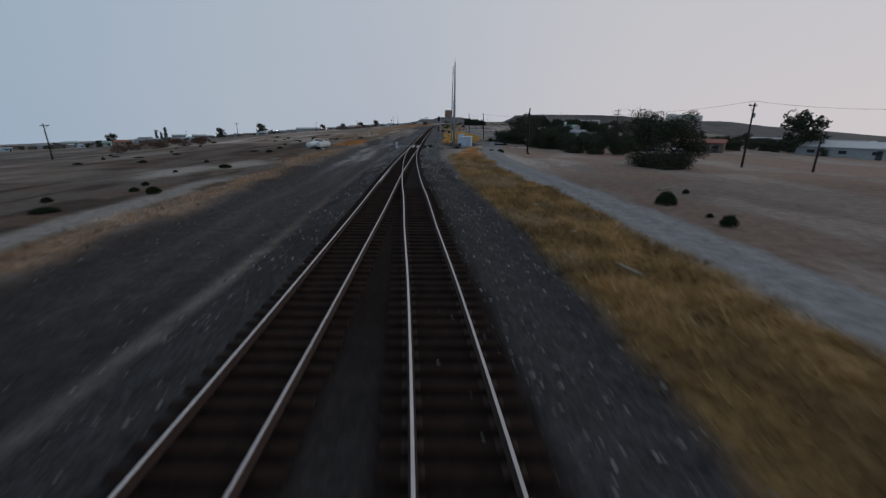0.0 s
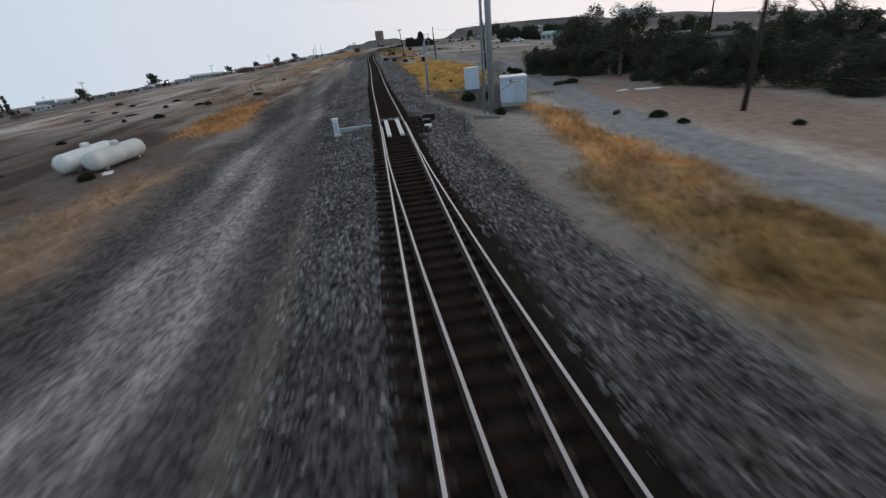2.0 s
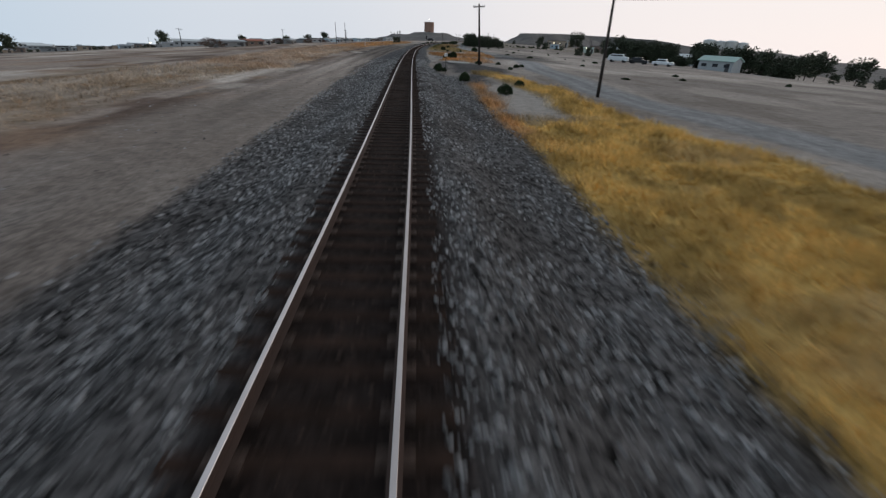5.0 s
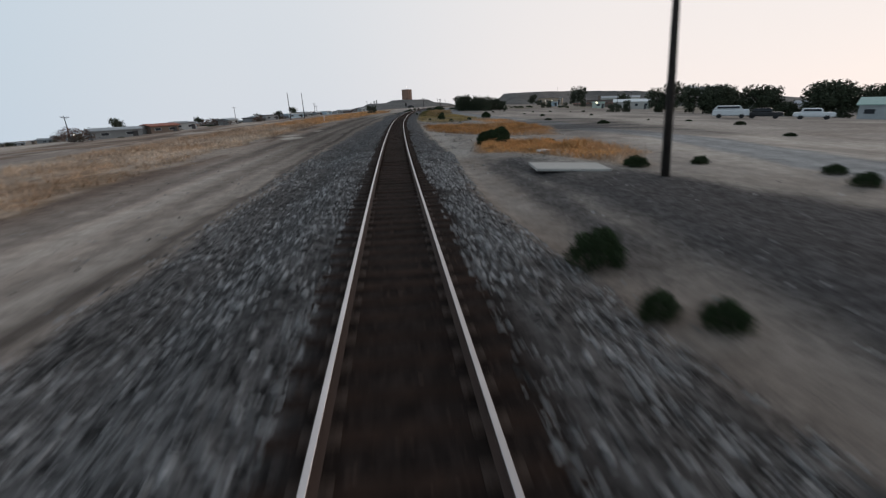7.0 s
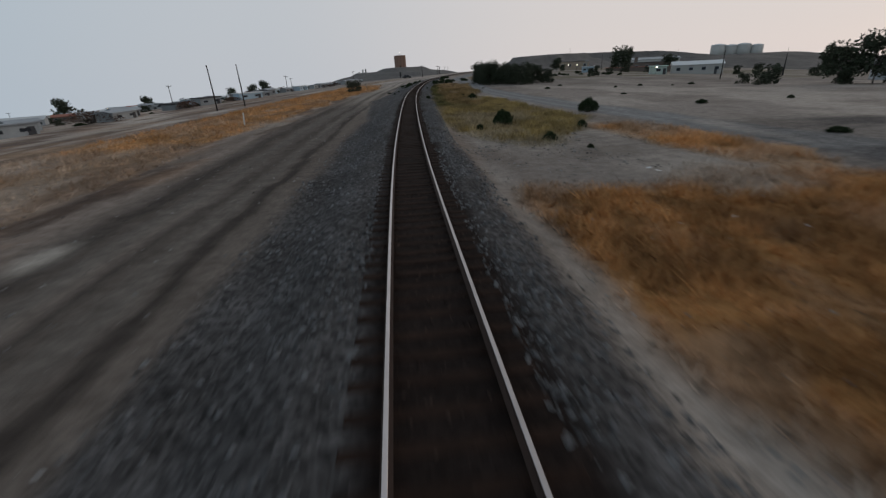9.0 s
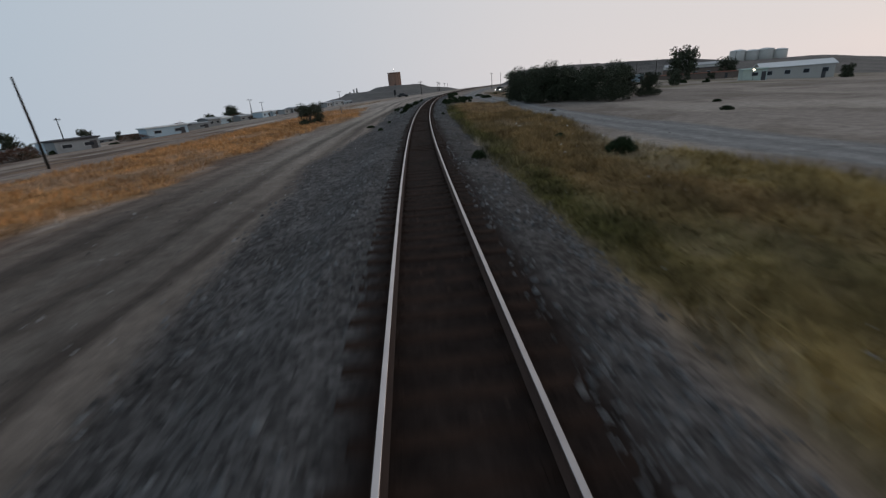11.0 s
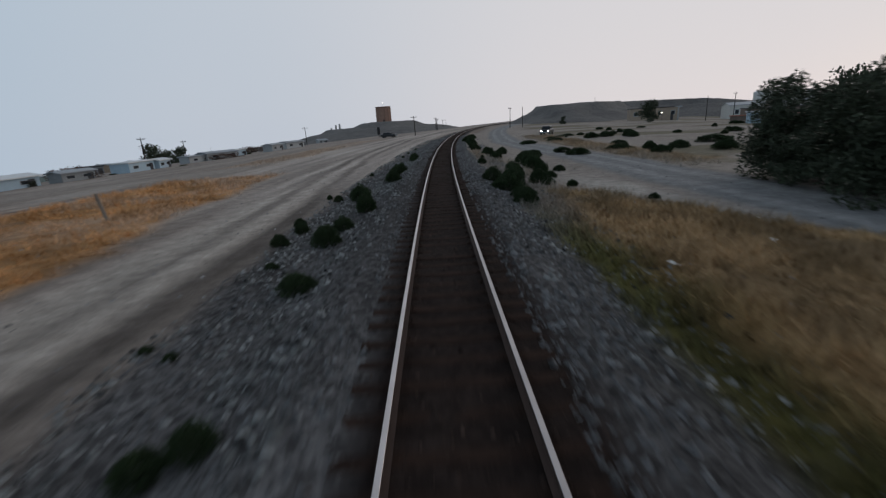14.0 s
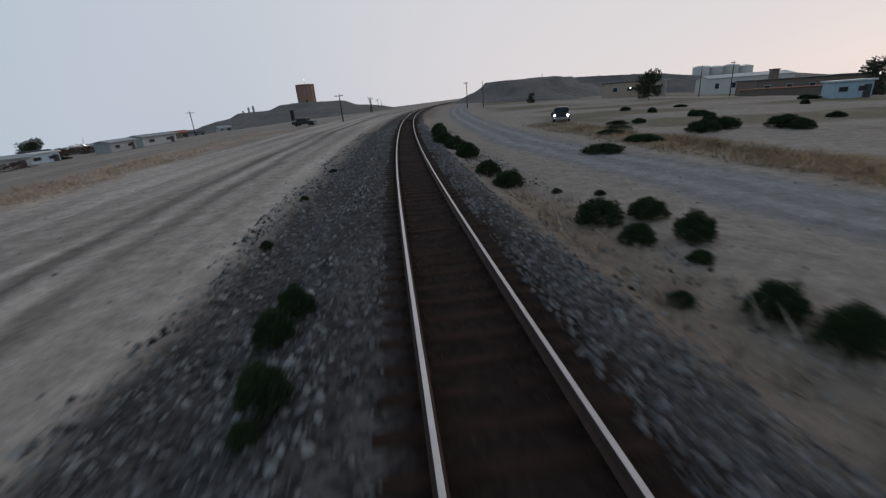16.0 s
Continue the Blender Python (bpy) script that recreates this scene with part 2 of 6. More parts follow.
OLDWOOD = material("grey_weathered_wood", (0.30, 0.26, 0.22), 0.9, dark=(0.16, 0.14, 0.12), scale=4, fine=80, bump=0.4)
CONCRETE = material("pale_concrete", (0.42, 0.41, 0.39), 0.9, dark=(0.30, 0.29, 0.27), scale=4, fine=60, bump=0.3)
TANKPAINT = material("chalky_tank_paint", (0.72, 0.75, 0.74), 0.55, dark=(0.50, 0.54, 0.54), scale=1.4, fine=25, bump=0.1)
BRICK = material("tower_brick", (0.31, 0.19, 0.142), 0.9, dark=(0.20, 0.122, 0.096), scale=0.8, fine=6, bump=0.3)
HILL = material("hill_rock", (0.165, 0.155, 0.148), 0.95, dark=(0.085, 0.083, 0.082), scale=0.05, fine=0.45, bump=0.9, depth=1.5, spread=0.25)
SAGE = material("sagebrush_leaf", (0.036, 0.060, 0.022), 0.9, dark=(0.014, 0.025, 0.010), scale=4, fine=40, island=True)
LEAF = material("tree_leaf", (0.052, 0.064, 0.036), 0.75, dark=(0.022, 0.030, 0.018), scale=1.5, fine=30, island=True)
RUSSET = material("russet_scrub", (0.130, 0.070, 0.046), 0.85, dark=(0.055, 0.032, 0.024), scale=3, fine=40, island=True)
TWIG = material("grey_twig_bark", (0.15, 0.13, 0.115), 0.9, dark=(0.07, 0.06, 0.055), scale=6, fine=50, bump=0.4)
STRAW = material("dry_grass_blade", (1.85, 1.85, 1.8), 0.85, dark=(1.15, 1.13, 1.1), scale=2, fine=40, attribute="soil", island=True)


# ---- mesh building ----
class Geo:
    """Collects faces for one mesh."""

    def __init__(self):
        self.v, self.f = [], []

    def add(self, verts, faces):
        n = len(self.v)
        self.v += [tuple(p) for p in verts]
        self.f += [tuple(i + n for i in q) for q in faces]
        return self

    def box(self, c, size, rz=0.0, bevel=0.0, rx=0.0, taper=1.0):
        x, y, z = (a / 2 for a in size)
        b = min(bevel, x * 0.9, y * 0.9, z * 0.9)
        r = Matrix.Rotation(rz, 3, "Z") @ Matrix.Rotation(rx, 3, "X")
        pts, faces = [], []
        rings = [(z, x - b, y - b), (z - b, x, y), (-z + b, x, y), (-z, x - b, y - b)] if b else [(z, x, y), (-z, x, y)]
        for zz, xx, yy in rings:
            k = taper if zz > 0 else 1.0
            for sx, sy in ((-1, -1), (1, -1), (1, 1), (-1, 1)):
                pts.append(Vector(c) + r @ Vector((sx * xx * k, sy * yy * k, zz)))
        n = len(rings)
        faces.append((0, 1, 2, 3))
        for k in range(n - 1):
            for i in range(4):
                j = (i + 1) % 4
                faces.append((4 * k + j, 4 * k + i, 4 * k + 4 + i, 4 * k + 4 + j))
        e = 4 * (n - 1)
        faces.append((e + 3, e + 2, e + 1, e))
        return self.add(pts, faces)

    def tube(self, path, radii, n=8):
        pts, faces = [], []
        path = [Vector(p) for p in path]
        if not isinstance(radii, (list, tuple)):
            radii = [radii] * len(path)
        for k, p in enumerate(path):
            a = (path[min(k + 1, len(path) - 1)] - path[max(k - 1, 0)]).normalized()
            u = a.cross(Vector((0, 0, 1)) if abs(a.z) < 0.9 else Vector((1, 0, 0))).normalized()
            w = a.cross(u)
            for i in range(n):
                q = 2 * math.pi * i / n
                pts.append(p + radii[k] * (u * math.cos(q) + w * math.sin(q)))
        for k in range(len(path) - 1):
            for i in range(n):
                j = (i + 1) % n
                faces.append((k * n + i, k * n + j, (k + 1) * n + j, (k + 1) * n + i))
        faces.append(tuple(range(n))[::-1])
        faces.append(tuple((len(path) - 1) * n + i for i in range(n)))
        return self.add(pts, faces)

    def lathe(self, c, profile, n=16, axis=None):
        """profile: (radius, along) pairs; axis: the direction along, up if none."""
        a = Vector(axis or (0, 0, 1)).normalized()
        path = [Vector(c) + a * z for r, z in profile]
        return self.tube(path, [max(r, 0.002) for r, z in profile], n)

    def mesh(self, name, mat, smooth=False):
        me = bpy.data.meshes.new(name)
        me.from_pydata(self.v, [], self.f)
        me.materials.append(mat)
        if smooth:
            me.polygons.foreach_set("use_smooth", [True] * len(me.polygons))
        me.update()
        return me


def part(name, geo, mat, parent, label="", smooth=False):
    ob = new(name, geo.mesh(name, mat, smooth))
    ob.parent = parent
    if label:
        ob["label"] = label
    return ob


def thing(name, m, label, category, group="", kind=""):
    ob = new(name)
    ob.matrix_basis = m
    ob.empty_display_size = 0.2
    return tagged(ob, label, category, group, kind)


def lone(name, geo, mat, label, category, group="", kind="", smooth=False, m=None):
    ob = new(name, geo.mesh(name, mat, smooth))
    if m is not None:
        ob.matrix_basis = m
    return tagged(ob, label, category, group, kind)


def on_ground(s, d, lift=0.0):
    x, y = place(s, d)
    return float(x), float(y), float(ground_z(s, d)) + lift


def to_line(x, y):
    """s and d of a world point."""
    s = y
    for _ in range(25):
        cx, g = line(s)
        s += ((x - cx) * g + (y - s)) / (1 + g * g)
    cx, g = line(s)
    return float(s), float((x - cx - g * (y - s)) / math.sqrt(1 + g * g))


def stand(x, y, lift=0.0):
    s, d = to_line(x, y)
    return x, y, float(ground_z(s, d)) + lift


def heading(s):
    """Turn about z of the line at s."""
    return -math.atan(float(line(s)[1]))


# ---- ground: one sheet to the horizon ----
def strip(s, d, s0, s1, inner, outer, edge=0.6):
    """How far a point lies inside a band of the ground between s0 and s1; inner and outer are (s, d) lists."""
    wob = (fractal(s / 4.0, d / 4.0, 77) - 0.5) * 2.6
    a = np.interp(s, [p[0] for p in inner], [p[1] for p in inner])
    b = np.interp(s, [p[0] for p in outer], [p[1] for p in outer])
    lo, hi = np.minimum(a, b), np.maximum(a, b)
    return (ramp(-edge, edge, d - lo + wob * 0.55) * ramp(-edge, edge, hi - d + wob)
            * ramp(-2.5, 2.5, s - s0 + 2 * wob) * ramp(-2.5, 2.5, s1 - s + 2 * wob))


GOLD, ORANGE, OLIVE, BROWNGRASS, DULL, TAN, RUST, DRAB = (0.46, 0.300, 0.098), (0.40, 0.215, 0.092), (0.086, 0.078, 0.026), (0.205, 0.130, 0.058), (0.185, 0.124, 0.056), (0.37, 0.250, 0.165), (0.325, 0.165, 0.065), (0.240, 0.176, 0.074)
GRASS_BANDS = [
    (-60, 67, [(-60, 9.5), (10, 8.4), (20, 7.6), (42, 6.0), (60, 5.6), (77, 7.0)], [(-60, 15), (14, 14.2), (35, 12.6), (50, 11.2), (77, 9.5)], (0.285, 0.184, 0.080), 0.9),
    (64, 83.5, [(64, 6.8), (73, 8.0), (83, 9.6)], [(64, 11.0), (73, 10.7), (79, 11.2), (83, 11.4)], (0.46, 0.270, 0.125), 0.9),
    (98, 151, [(97, 4.5), (120, 5.0), (172, 5.8)], [(97, 8), (101, 12), (108, 13.8), (117, 15), (134, 16.5), (167, 12)], GOLD, 1.0),
    (90, 93.6, [(90, 5.8), (93.6, 6.0)], [(90, 6.8), (91.5, 8.4), (93.6, 6.8)], ORANGE, 0.95),
    (85, 88, [(85, 11.6), (88, 11.6)], [(85, 13), (88, 13.6)], DRAB, 0.7),
    (146, 166, [(146, 4.8), (157, 5.0), (166, 5.8)], [(146, 6.4), (156, 6.3), (159, 6.9), (166, 7.0)], ORANGE, 0.95),
    (146, 177, [(146, 9.0), (160, 10.4), (171, 8.9), (176, 7.2)], [(150, 13.5), (166, 13.4), (172, 11), (177, 10.4)], GOLD, 0.95),
    (195.5, 208, [(195, 9.6), (198, 8.8), (201, 6.8), (203, 5.2), (208, 5.8)], [(195, 11.5), (198.5, 13), (203, 12.6), (208, 7.4)], ORANGE, 1.0),
    (213, 237, [(212, 9.4), (215, 8.6), (220, 7.0), (225, 4.4), (230, 3.7), (237, 3.9)], [(212, 13), (214, 13.8), (223, 16.8), (237, 17)], RUST, 1.0),
    (238, 252, [(238, 14.6), (244, 13.2), (252, 12.4)], [(238, 16.5), (242, 18.2), (252, 17.6)], ORANGE, 0.8),
    (247, 300, [(245, 7.0), (249, 4.6), (256, 2.9), (300, 3.3)], [(245, 8), (258, 14), (270, 13), (290, 10), (300, 9)], DRAB, 0.8),
    (274, 347, [(274, 2.9), (305, 2.9), (322, 2.2), (345, 2.9)], [(274, 7.2), (345, 5.4)], OLIVE, 0.95),
    (276, 347, [(276, 4.6), (345, 4.2)], [(276, 9.0), (286, 8.4), (300, 11.2), (335, 11.6), (347, 6.8)], DULL, 0.95),
    (316, 346, [(316, 5.4), (346, 4.6)], [(316, 11.4), (335, 11.4), (346, 6.8)], (0.31, 0.205, 0.115), 0.6),
    (352, 380, [(352, 3.4), (380, 2.6)], [(352, 6.2), (380, 3.8)], DRAB, 0.18),
    (355, 405, [(355, 15), (405, 12)], [(355, 19), (405, 17)], BROWNGRASS, 0.55),
    (-60, 76, [(-60, -10.8), (76, -11.2)], [(-60, -15.0), (20, -14.6), (40, -14.2), (50, -13.4), (58, -16.6), (76, -15)], TAN, 0.5),
    (60, 76, [(60, -11.6), (76, -11.2)], [(60, -15), (76, -14.0)], TAN, 0.6),
    (88, 108, [(88, -11.4), (108, -12.4)], [(88, -17.5), (108, -17.2)], ORANGE, 0.9),
    (110, 178, [(110, -13.5), (178, -15)], [(110, -24), (178, -30)], BROWNGRASS, 0.35),
    (178, 262, [(178, -13), (262, -14)], [(178, -24), (262, -34)], TAN, 0.5),
    (255, 362, [(255, -14), (310, -12), (327, -10.2), (335, -10.2), (347, -12.2), (375, -15)], [(255, -26), (375, -24)], ORANGE, 0.75),
    (375, 440, [(375, -19), (440, -20)], [(375, -27), (440, -30)], TAN, 0.35),
]


def soil(s, d):
    """Base colour of the ground, and how grassy it is."""
    n1, n2, n3 = fractal(s / 14.0, d / 6.0, 101), fractal(s / 4.0, d / 3.0, 131), fractal(s / 30.0, d / 12.0, 151)
    shape = s.shape + (1,)

    def mix(col, c, w):
        w = np.clip(w, 0, 1).reshape(shape)
        return col * (1 - w) + np.array(c) * w

    n4 = fractal(s / 9.0, d / 2.2, 111)
    col = np.zeros(s.shape + (3,)) + np.array((0.215, 0.176, 0.152))
    col = mix(col, (0.300, 0.255, 0.220), ramp(0.42, 0.62, n3))
    col = mix(col, (0.100, 0.070, 0.056), ramp(0.50, 0.60, n4) * 0.9 * (d < -9))
    col = mix(col, (0.225, 0.150, 0.105), ramp(0.52, 0.70, n2) * 0.7 * (d < -9))
    col = mix(col, (0.42, 0.375, 0.335), ramp(0.58, 0.70, n1) * 0.75)
    col = col * (1 + 0.22 * ramp(25, 60, np.abs(d))).reshape(shape)
    col = col * (1 + 0.45 * ramp(9, 13, -d) * ramp(90, 140, s)).reshape(shape)
    col = col * (1 - 0.22 * ramp(9, 13, -d) * (1 - ramp(95, 125, s))).reshape(shape)
    far_field = ramp(60, 95, -d + (n2 - 0.5) * 30)
    col = mix(col, (0.105, 0.100, 0.094), far_field * 0.75 * (0.55 + 0.6 * ramp(0.4, 0.6, n3)))
    # right-hand side: grey-tan desert floor
    col = mix(col, (0.280, 0.250, 0.228), ramp(3, 6, d) * 0.8)
    col = mix(col, (0.185, 0.155, 0.135), ramp(0.50, 0.66, n2) * ramp(5, 9, d) * 0.6)
    col = mix(col, (0.41, 0.365, 0.325), ramp(0.50, 0.66, n1) * ramp(5, 9, d) * 0.65)
    col = mix(col, (0.335, 0.295, 0.262), ramp(345, 365, s) * ramp(3, 6, np.abs(d)) * 0.75)
    col = mix(col, (0.250, 0.180, 0.145), ramp(13, 17, d) * (1 - ramp(100, 125, s)) * (0.25 + 0.7 * ramp(0.4, 0.6, fractal(s / 11.0, d / 5.0, 119))))
    col = col * (1 + 0.25 * ramp(13, 18, d) * ramp(185, 215, s) * (1 - ramp(280, 320, s))).reshape(shape)
    col = mix(col, (0.150, 0.135, 0.085), ramp(14, 20, d) * ramp(335, 355, s) * ramp(0.45, 0.62, fractal(s / 9.0, d / 14.0, 121)) * 0.75)
    # left-hand service road: dark cinders with paler wheel marks, later dust
    cind = ramp(-11.6, -9.8, d + (n2 - 0.5) * 2.5) * (1 - ramp(-4.4, -3.4, d)) * (1 - ramp(120, 150, s))
    col = mix(col, (0.066, 0.064, 0.066), cind * 0.95)
    mid_w = np.interp(s, [-60, 40, 60, 70, 80, 92, 105, 130], [-6.8, -6.8, -6.6, -7.6, -7.9, -6.6, -8.0, -9.0]) + (fractal(s / 9.0, s * 0, 173) - 0.5) * 1.6
    for off, wid, k in ((-0.9, 0.75, 0.8), (0.9, 0.75, 0.7), (0.0, 2.6, 0.42)):
        w = (1 - ramp(wid * 0.25, wid, np.abs(d - mid_w - off))) * k * (0.35 + 0.9 * ramp(0.36, 0.62, fractal(s / 7.0, d / 1.6, 175)))
        col = mix(col, (0.285, 0.275, 0.268), cind * w * (0.10 + 0.90 * ramp(40, 64, s)))
    dirt = ramp(-12.5, -10.5, d) * (1 - ramp(-4.4, -3.4, d)) * ramp(120, 150, s)
    col = mix(col, (0.262, 0.221, 0.194), dirt * 0.8)
    for off, wid, c, k in ((-5.7, 0.35, (0.075, 0.063, 0.057), 0.8), (-7.4, 0.4, (0.09, 0.078, 0.07), 0.6), (-6.5, 0.5, (0.27, 0.24, 0.215), 0.7), (-8.6, 0.6, (0.27, 0.24, 0.215), 0.7), (-10.0, 0.7, (0.105, 0.088, 0.078), 0.7)):
        col = mix(col, c, (1 - ramp(wid * 0.4, wid, np.abs(d - off + (n2 - 0.5)))) * k * ramp(150, 190, s) * (1 - ramp(275, 300, s)))
    col = col * (1 - 0.36 * dirt * ramp(205, 222, s) * (1 - ramp(278, 298, s)) + 0.45 * dirt * ramp(148, 166, s) * (1 - ramp(190, 214, s))).reshape(shape)
    lane = 1 - ramp(0.6, 1.5, np.abs(d - np.interp(s, [215, 230, 246, 270], [-14.5, -15.7, -18.2, -20]) + (n2 - 0.5) * 1.5))
    col = mix(col, (0.42, 0.38, 0.335), lane * 0.7 * ramp(205, 220, s) * (1 - ramp(262, 275, s)))
    for ps, pd, pr in ((234.6, -10.3, 0.9), (223.5, -10.6, 1.5), (228, -12.2, 1.1), (52, -19.5, 4.0), (47, -23, 4.5), (97, 12.5, 1.4), (346.7, 8.3, 1.3), (209.5, 8.0, 2.6), (384, -15, 3.5), (392, -17, 4)):
        col = mix(col, (0.50, 0.46, 0.41), (1 - ramp(0.3, 1.1, np.hypot((s - ps) * 0.6, d - pd) / pr + (n2 - 0.5) * 1.1)) * 0.8)
    dust = (1 - ramp(0.6, 2.2, np.abs(d + np.interp(s, [280, 345, 375, 420], [8.0, 8.3, 10.5, 12])))) * ramp(280, 303, s)
    col = mix(col, (0.47, 0.42, 0.37), dust * 0.9)
    col = mix(col, (0.46, 0.405, 0.365), ramp(338, 356, s) * ramp(-21, -17, d) * (1 - ramp(-6, -4.6, d)) * 0.75)
    for off in (-0.9, 0.9):
        w = 1 - ramp(0.15, 0.6, np.abs(d + np.interp(s, [280, 345, 375, 420], [6.6, 7.2, 9.5, 11]) - off + (n2 - 0.5) * 0.7))
        col = mix(col, (0.125, 0.108, 0.097), w * 0.65 * ramp(270, 290, s))
    worn = ramp(-22, -19, d) * (1 - ramp(-5, -4, d)) * ramp(135, 160, s)
    col = col * (1 + worn * (1.1 * fractal(s / 26.0, d / 0.9, 177) - 0.58)).reshape(shape)
    col = col * (1 + 0.30 * cind * ramp(46, 60, s) * (1 - ramp(84, 94, s)) + 0.48 * ramp(5, 8, d) * ramp(36, 52, s) * (1 - ramp(84, 95, s))).reshape(shape)
    # right-hand dirt road
    mid_d = np.interp(s, [-60, 0, 25, 36, 50, 63, 78, 90, 108, 134, 165, 185, 205, 240, 285, 310, 345, 366, 391, 430, 600],
                      [21, 16.6, 15.5, 14.5, 13.0, 12.3, 12.9, 15.5, 18.5, 22, 16.8, 17.0, 20, 21, 15, 12.7, 12.8, 11.4, 8.4, 9, 12])
    off = d - mid_d
    near = 1 - ramp(80, 100, s)
    road = 1 - ramp(1.7 - 0.2 * near, 2.6 - 0.6 * near, np.abs(off) + (n2 - 0.5) * 0.9)
    col = mix(col, (0.225, 0.232, 0.240), road * 0.92)
    col = col * (1 + 0.28 * near * road).reshape(shape)
    col = mix(col, (0.36, 0.36, 0.357), road * (1 - ramp(0.15, 0.6, np.abs(np.abs(off) - 0.95))) * 0.55)
    col = col * (1 + 0.22 * ramp(184, 194, s) * (1 - ramp(208, 220, s)) * ramp(3.5, 5, d)).reshape(shape)
    # dark gravel spread round the equipment and the crossing place
    pad = strip(s, d, 80, 98, [(80, 8), (86, 5.8), (98, 3.6)], [(80, 10), (88, 12), (98, 12.4)], 0.8) * 0.93
    pad = np.maximum(pad, strip(s, d, 167, 200, [(167, 5.6), (180, 5.4), (190, 5.6), (200, 4.6)], [(167, 8), (171, 7.6), (176, 10.5), (185, 12.2), (192, 10.4), (198, 7.2), (200, 6)], 0.7) * 0.93)
    pad = np.maximum(pad, strip(s, d, 184, 201, [(184, 4.4), (201, 4.4)], [(184, 5.7), (201, 5.5)], 0.4) * 0.8)
    pad = np.maximum(pad, strip(s, d, 106, 134, [(106, 13.6), (110, 15.2), (122, 17), (134, 18)], [(106, 15), (121, 20), (134, 22)], 0.8) * 0.65)
    pad = np.maximum(pad, strip(s, d, 210, 252, [(210, 14), (235, 16), (252, 18.5)], [(210, 28), (252, 32)], 1.5) * (0.35 + 0.45 * ramp(0.4, 0.6, fractal(s / 3.0, d / 7.0, 183))))
    col = mix(col, (0.058, 0.058, 0.062), pad)
    for s0, s1, a, b, k in ((188, 250, 3.1, 4.1, 0.55), (203, 232, 3.6, 5.0, 0.85), (98, 100.4, 6.8, 9.6, 0.9), (153, 167, 6.9, 10.4, 0.85), (175.5, 177.5, 4.6, 6.8, 0.7), (193.5, 198, 6.6, 10.2, 0.6), (243, 253, 19.4, 20.9, 0.9),
                            (340, 352, 6.5, 9.5, 0.5), (8, 40, -17.0, -14.6, 0.8)):
        col = mix(col, (0.40, 0.37, 0.34), strip(s, d, s0, s1, [(s0, a)], [(s0, b)]) * k)
    grass = np.zeros(s.shape)
    for s0, s1, inner, outer, c, k in GRASS_BANDS:
        w = np.clip(strip(s, d, s0, s1, inner, outer) * k * (0.80 + 0.5 * ramp(0.30, 0.55, n2)), 0, 1)
        col = mix(col, c, w)
        grass = np.maximum(grass, w)
    tuft = 0.72 + 0.62 * ramp(0.30, 0.66, fractal(s / 1.5, d / 1.0, 213, 4))
    col = col * (1 + grass * (tuft - 1)).reshape(shape)
    col = mix(col, (0.205, 0.186, 0.172), ramp(336, 344, s) * (1 - ramp(358, 372, s)) * ramp(2.0, 2.6, d) * (1 - ramp(4.2, 5.6, d + (n2 - 0.5) * 2)) * 0.8)
    # ballast shoulders and the dark bed between the rails
    bl, br = ballast_edges(s)
    wob = (n2 - 0.5) * 0.9
    bal = ramp(-0.35, 0.35, d - bl + wob) * ramp(-0.35, 0.35, br - d + wob)
    grey = np.array((0.072, 0.071, 0.073)) * (0.5 + 1.0 * fractal(s / 2.2, d / 1.1, 191, 4)).reshape(shape)
    late = (0.6 * ramp(190, 215, s)).reshape(shape)
    col = col * (1 - (bal * 0.95).reshape(shape)) + grey * (1 + 0.15 * late + (0.26 * ramp(272, 290, s) * (1 - ramp(326, 342, s)) * (d < 0) - 0.22 * ramp(332, 346, s)).reshape(shape)) * (bal * 0.95).reshape(shape)
    col = col * (1 - 0.30 * bal * (1 - ramp(45, 58, s)) - 0.42 * cind * (1 - ramp(4, 30, s))).reshape(shape)
    cin = ramp(4.6, 6.2, d) * (s < 78) * bal
    col = mix(col, (0.060, 0.060, 0.067), cin * 0.8)
    hi = np.where(s < 78, spur(s), 0.0)
    bed = ramp(-1.28, -0.98, d) * (1 - ramp(hi + 1.35, hi + 1.75, d))
    gap = ramp(0.2, 0.6, np.where(s < 78, hi, 0) - 3.3) * ramp(1.2, 1.6, d) * (1 - ramp(hi - 1.6, hi - 1.2, d))
    col = mix(col, np.array((0.019, 0.0128, 0.0108)) + np.array((0.006, 0.0036, 0.0028)) * (ramp(200, 270, s) * (0.1 + 1.2 * fractal(s / 5.0, d / 0.35, 199))).reshape(shape), bed * 0.93 * (1 - 0.5 * gap))
    grit = np.maximum(bal, np.maximum(0.55 * cind, 0.5 * pad)) * (1 - 0.6 * bed) * (1 - 0.45 * ramp(195, 230, s)) * (0.3 + 0.7 * ramp(38, 55, s))
    return np.clip(col * 0.80, 0.006, 0.6), grass * (1 - bal), grit + 0.12 * (1 - grit)


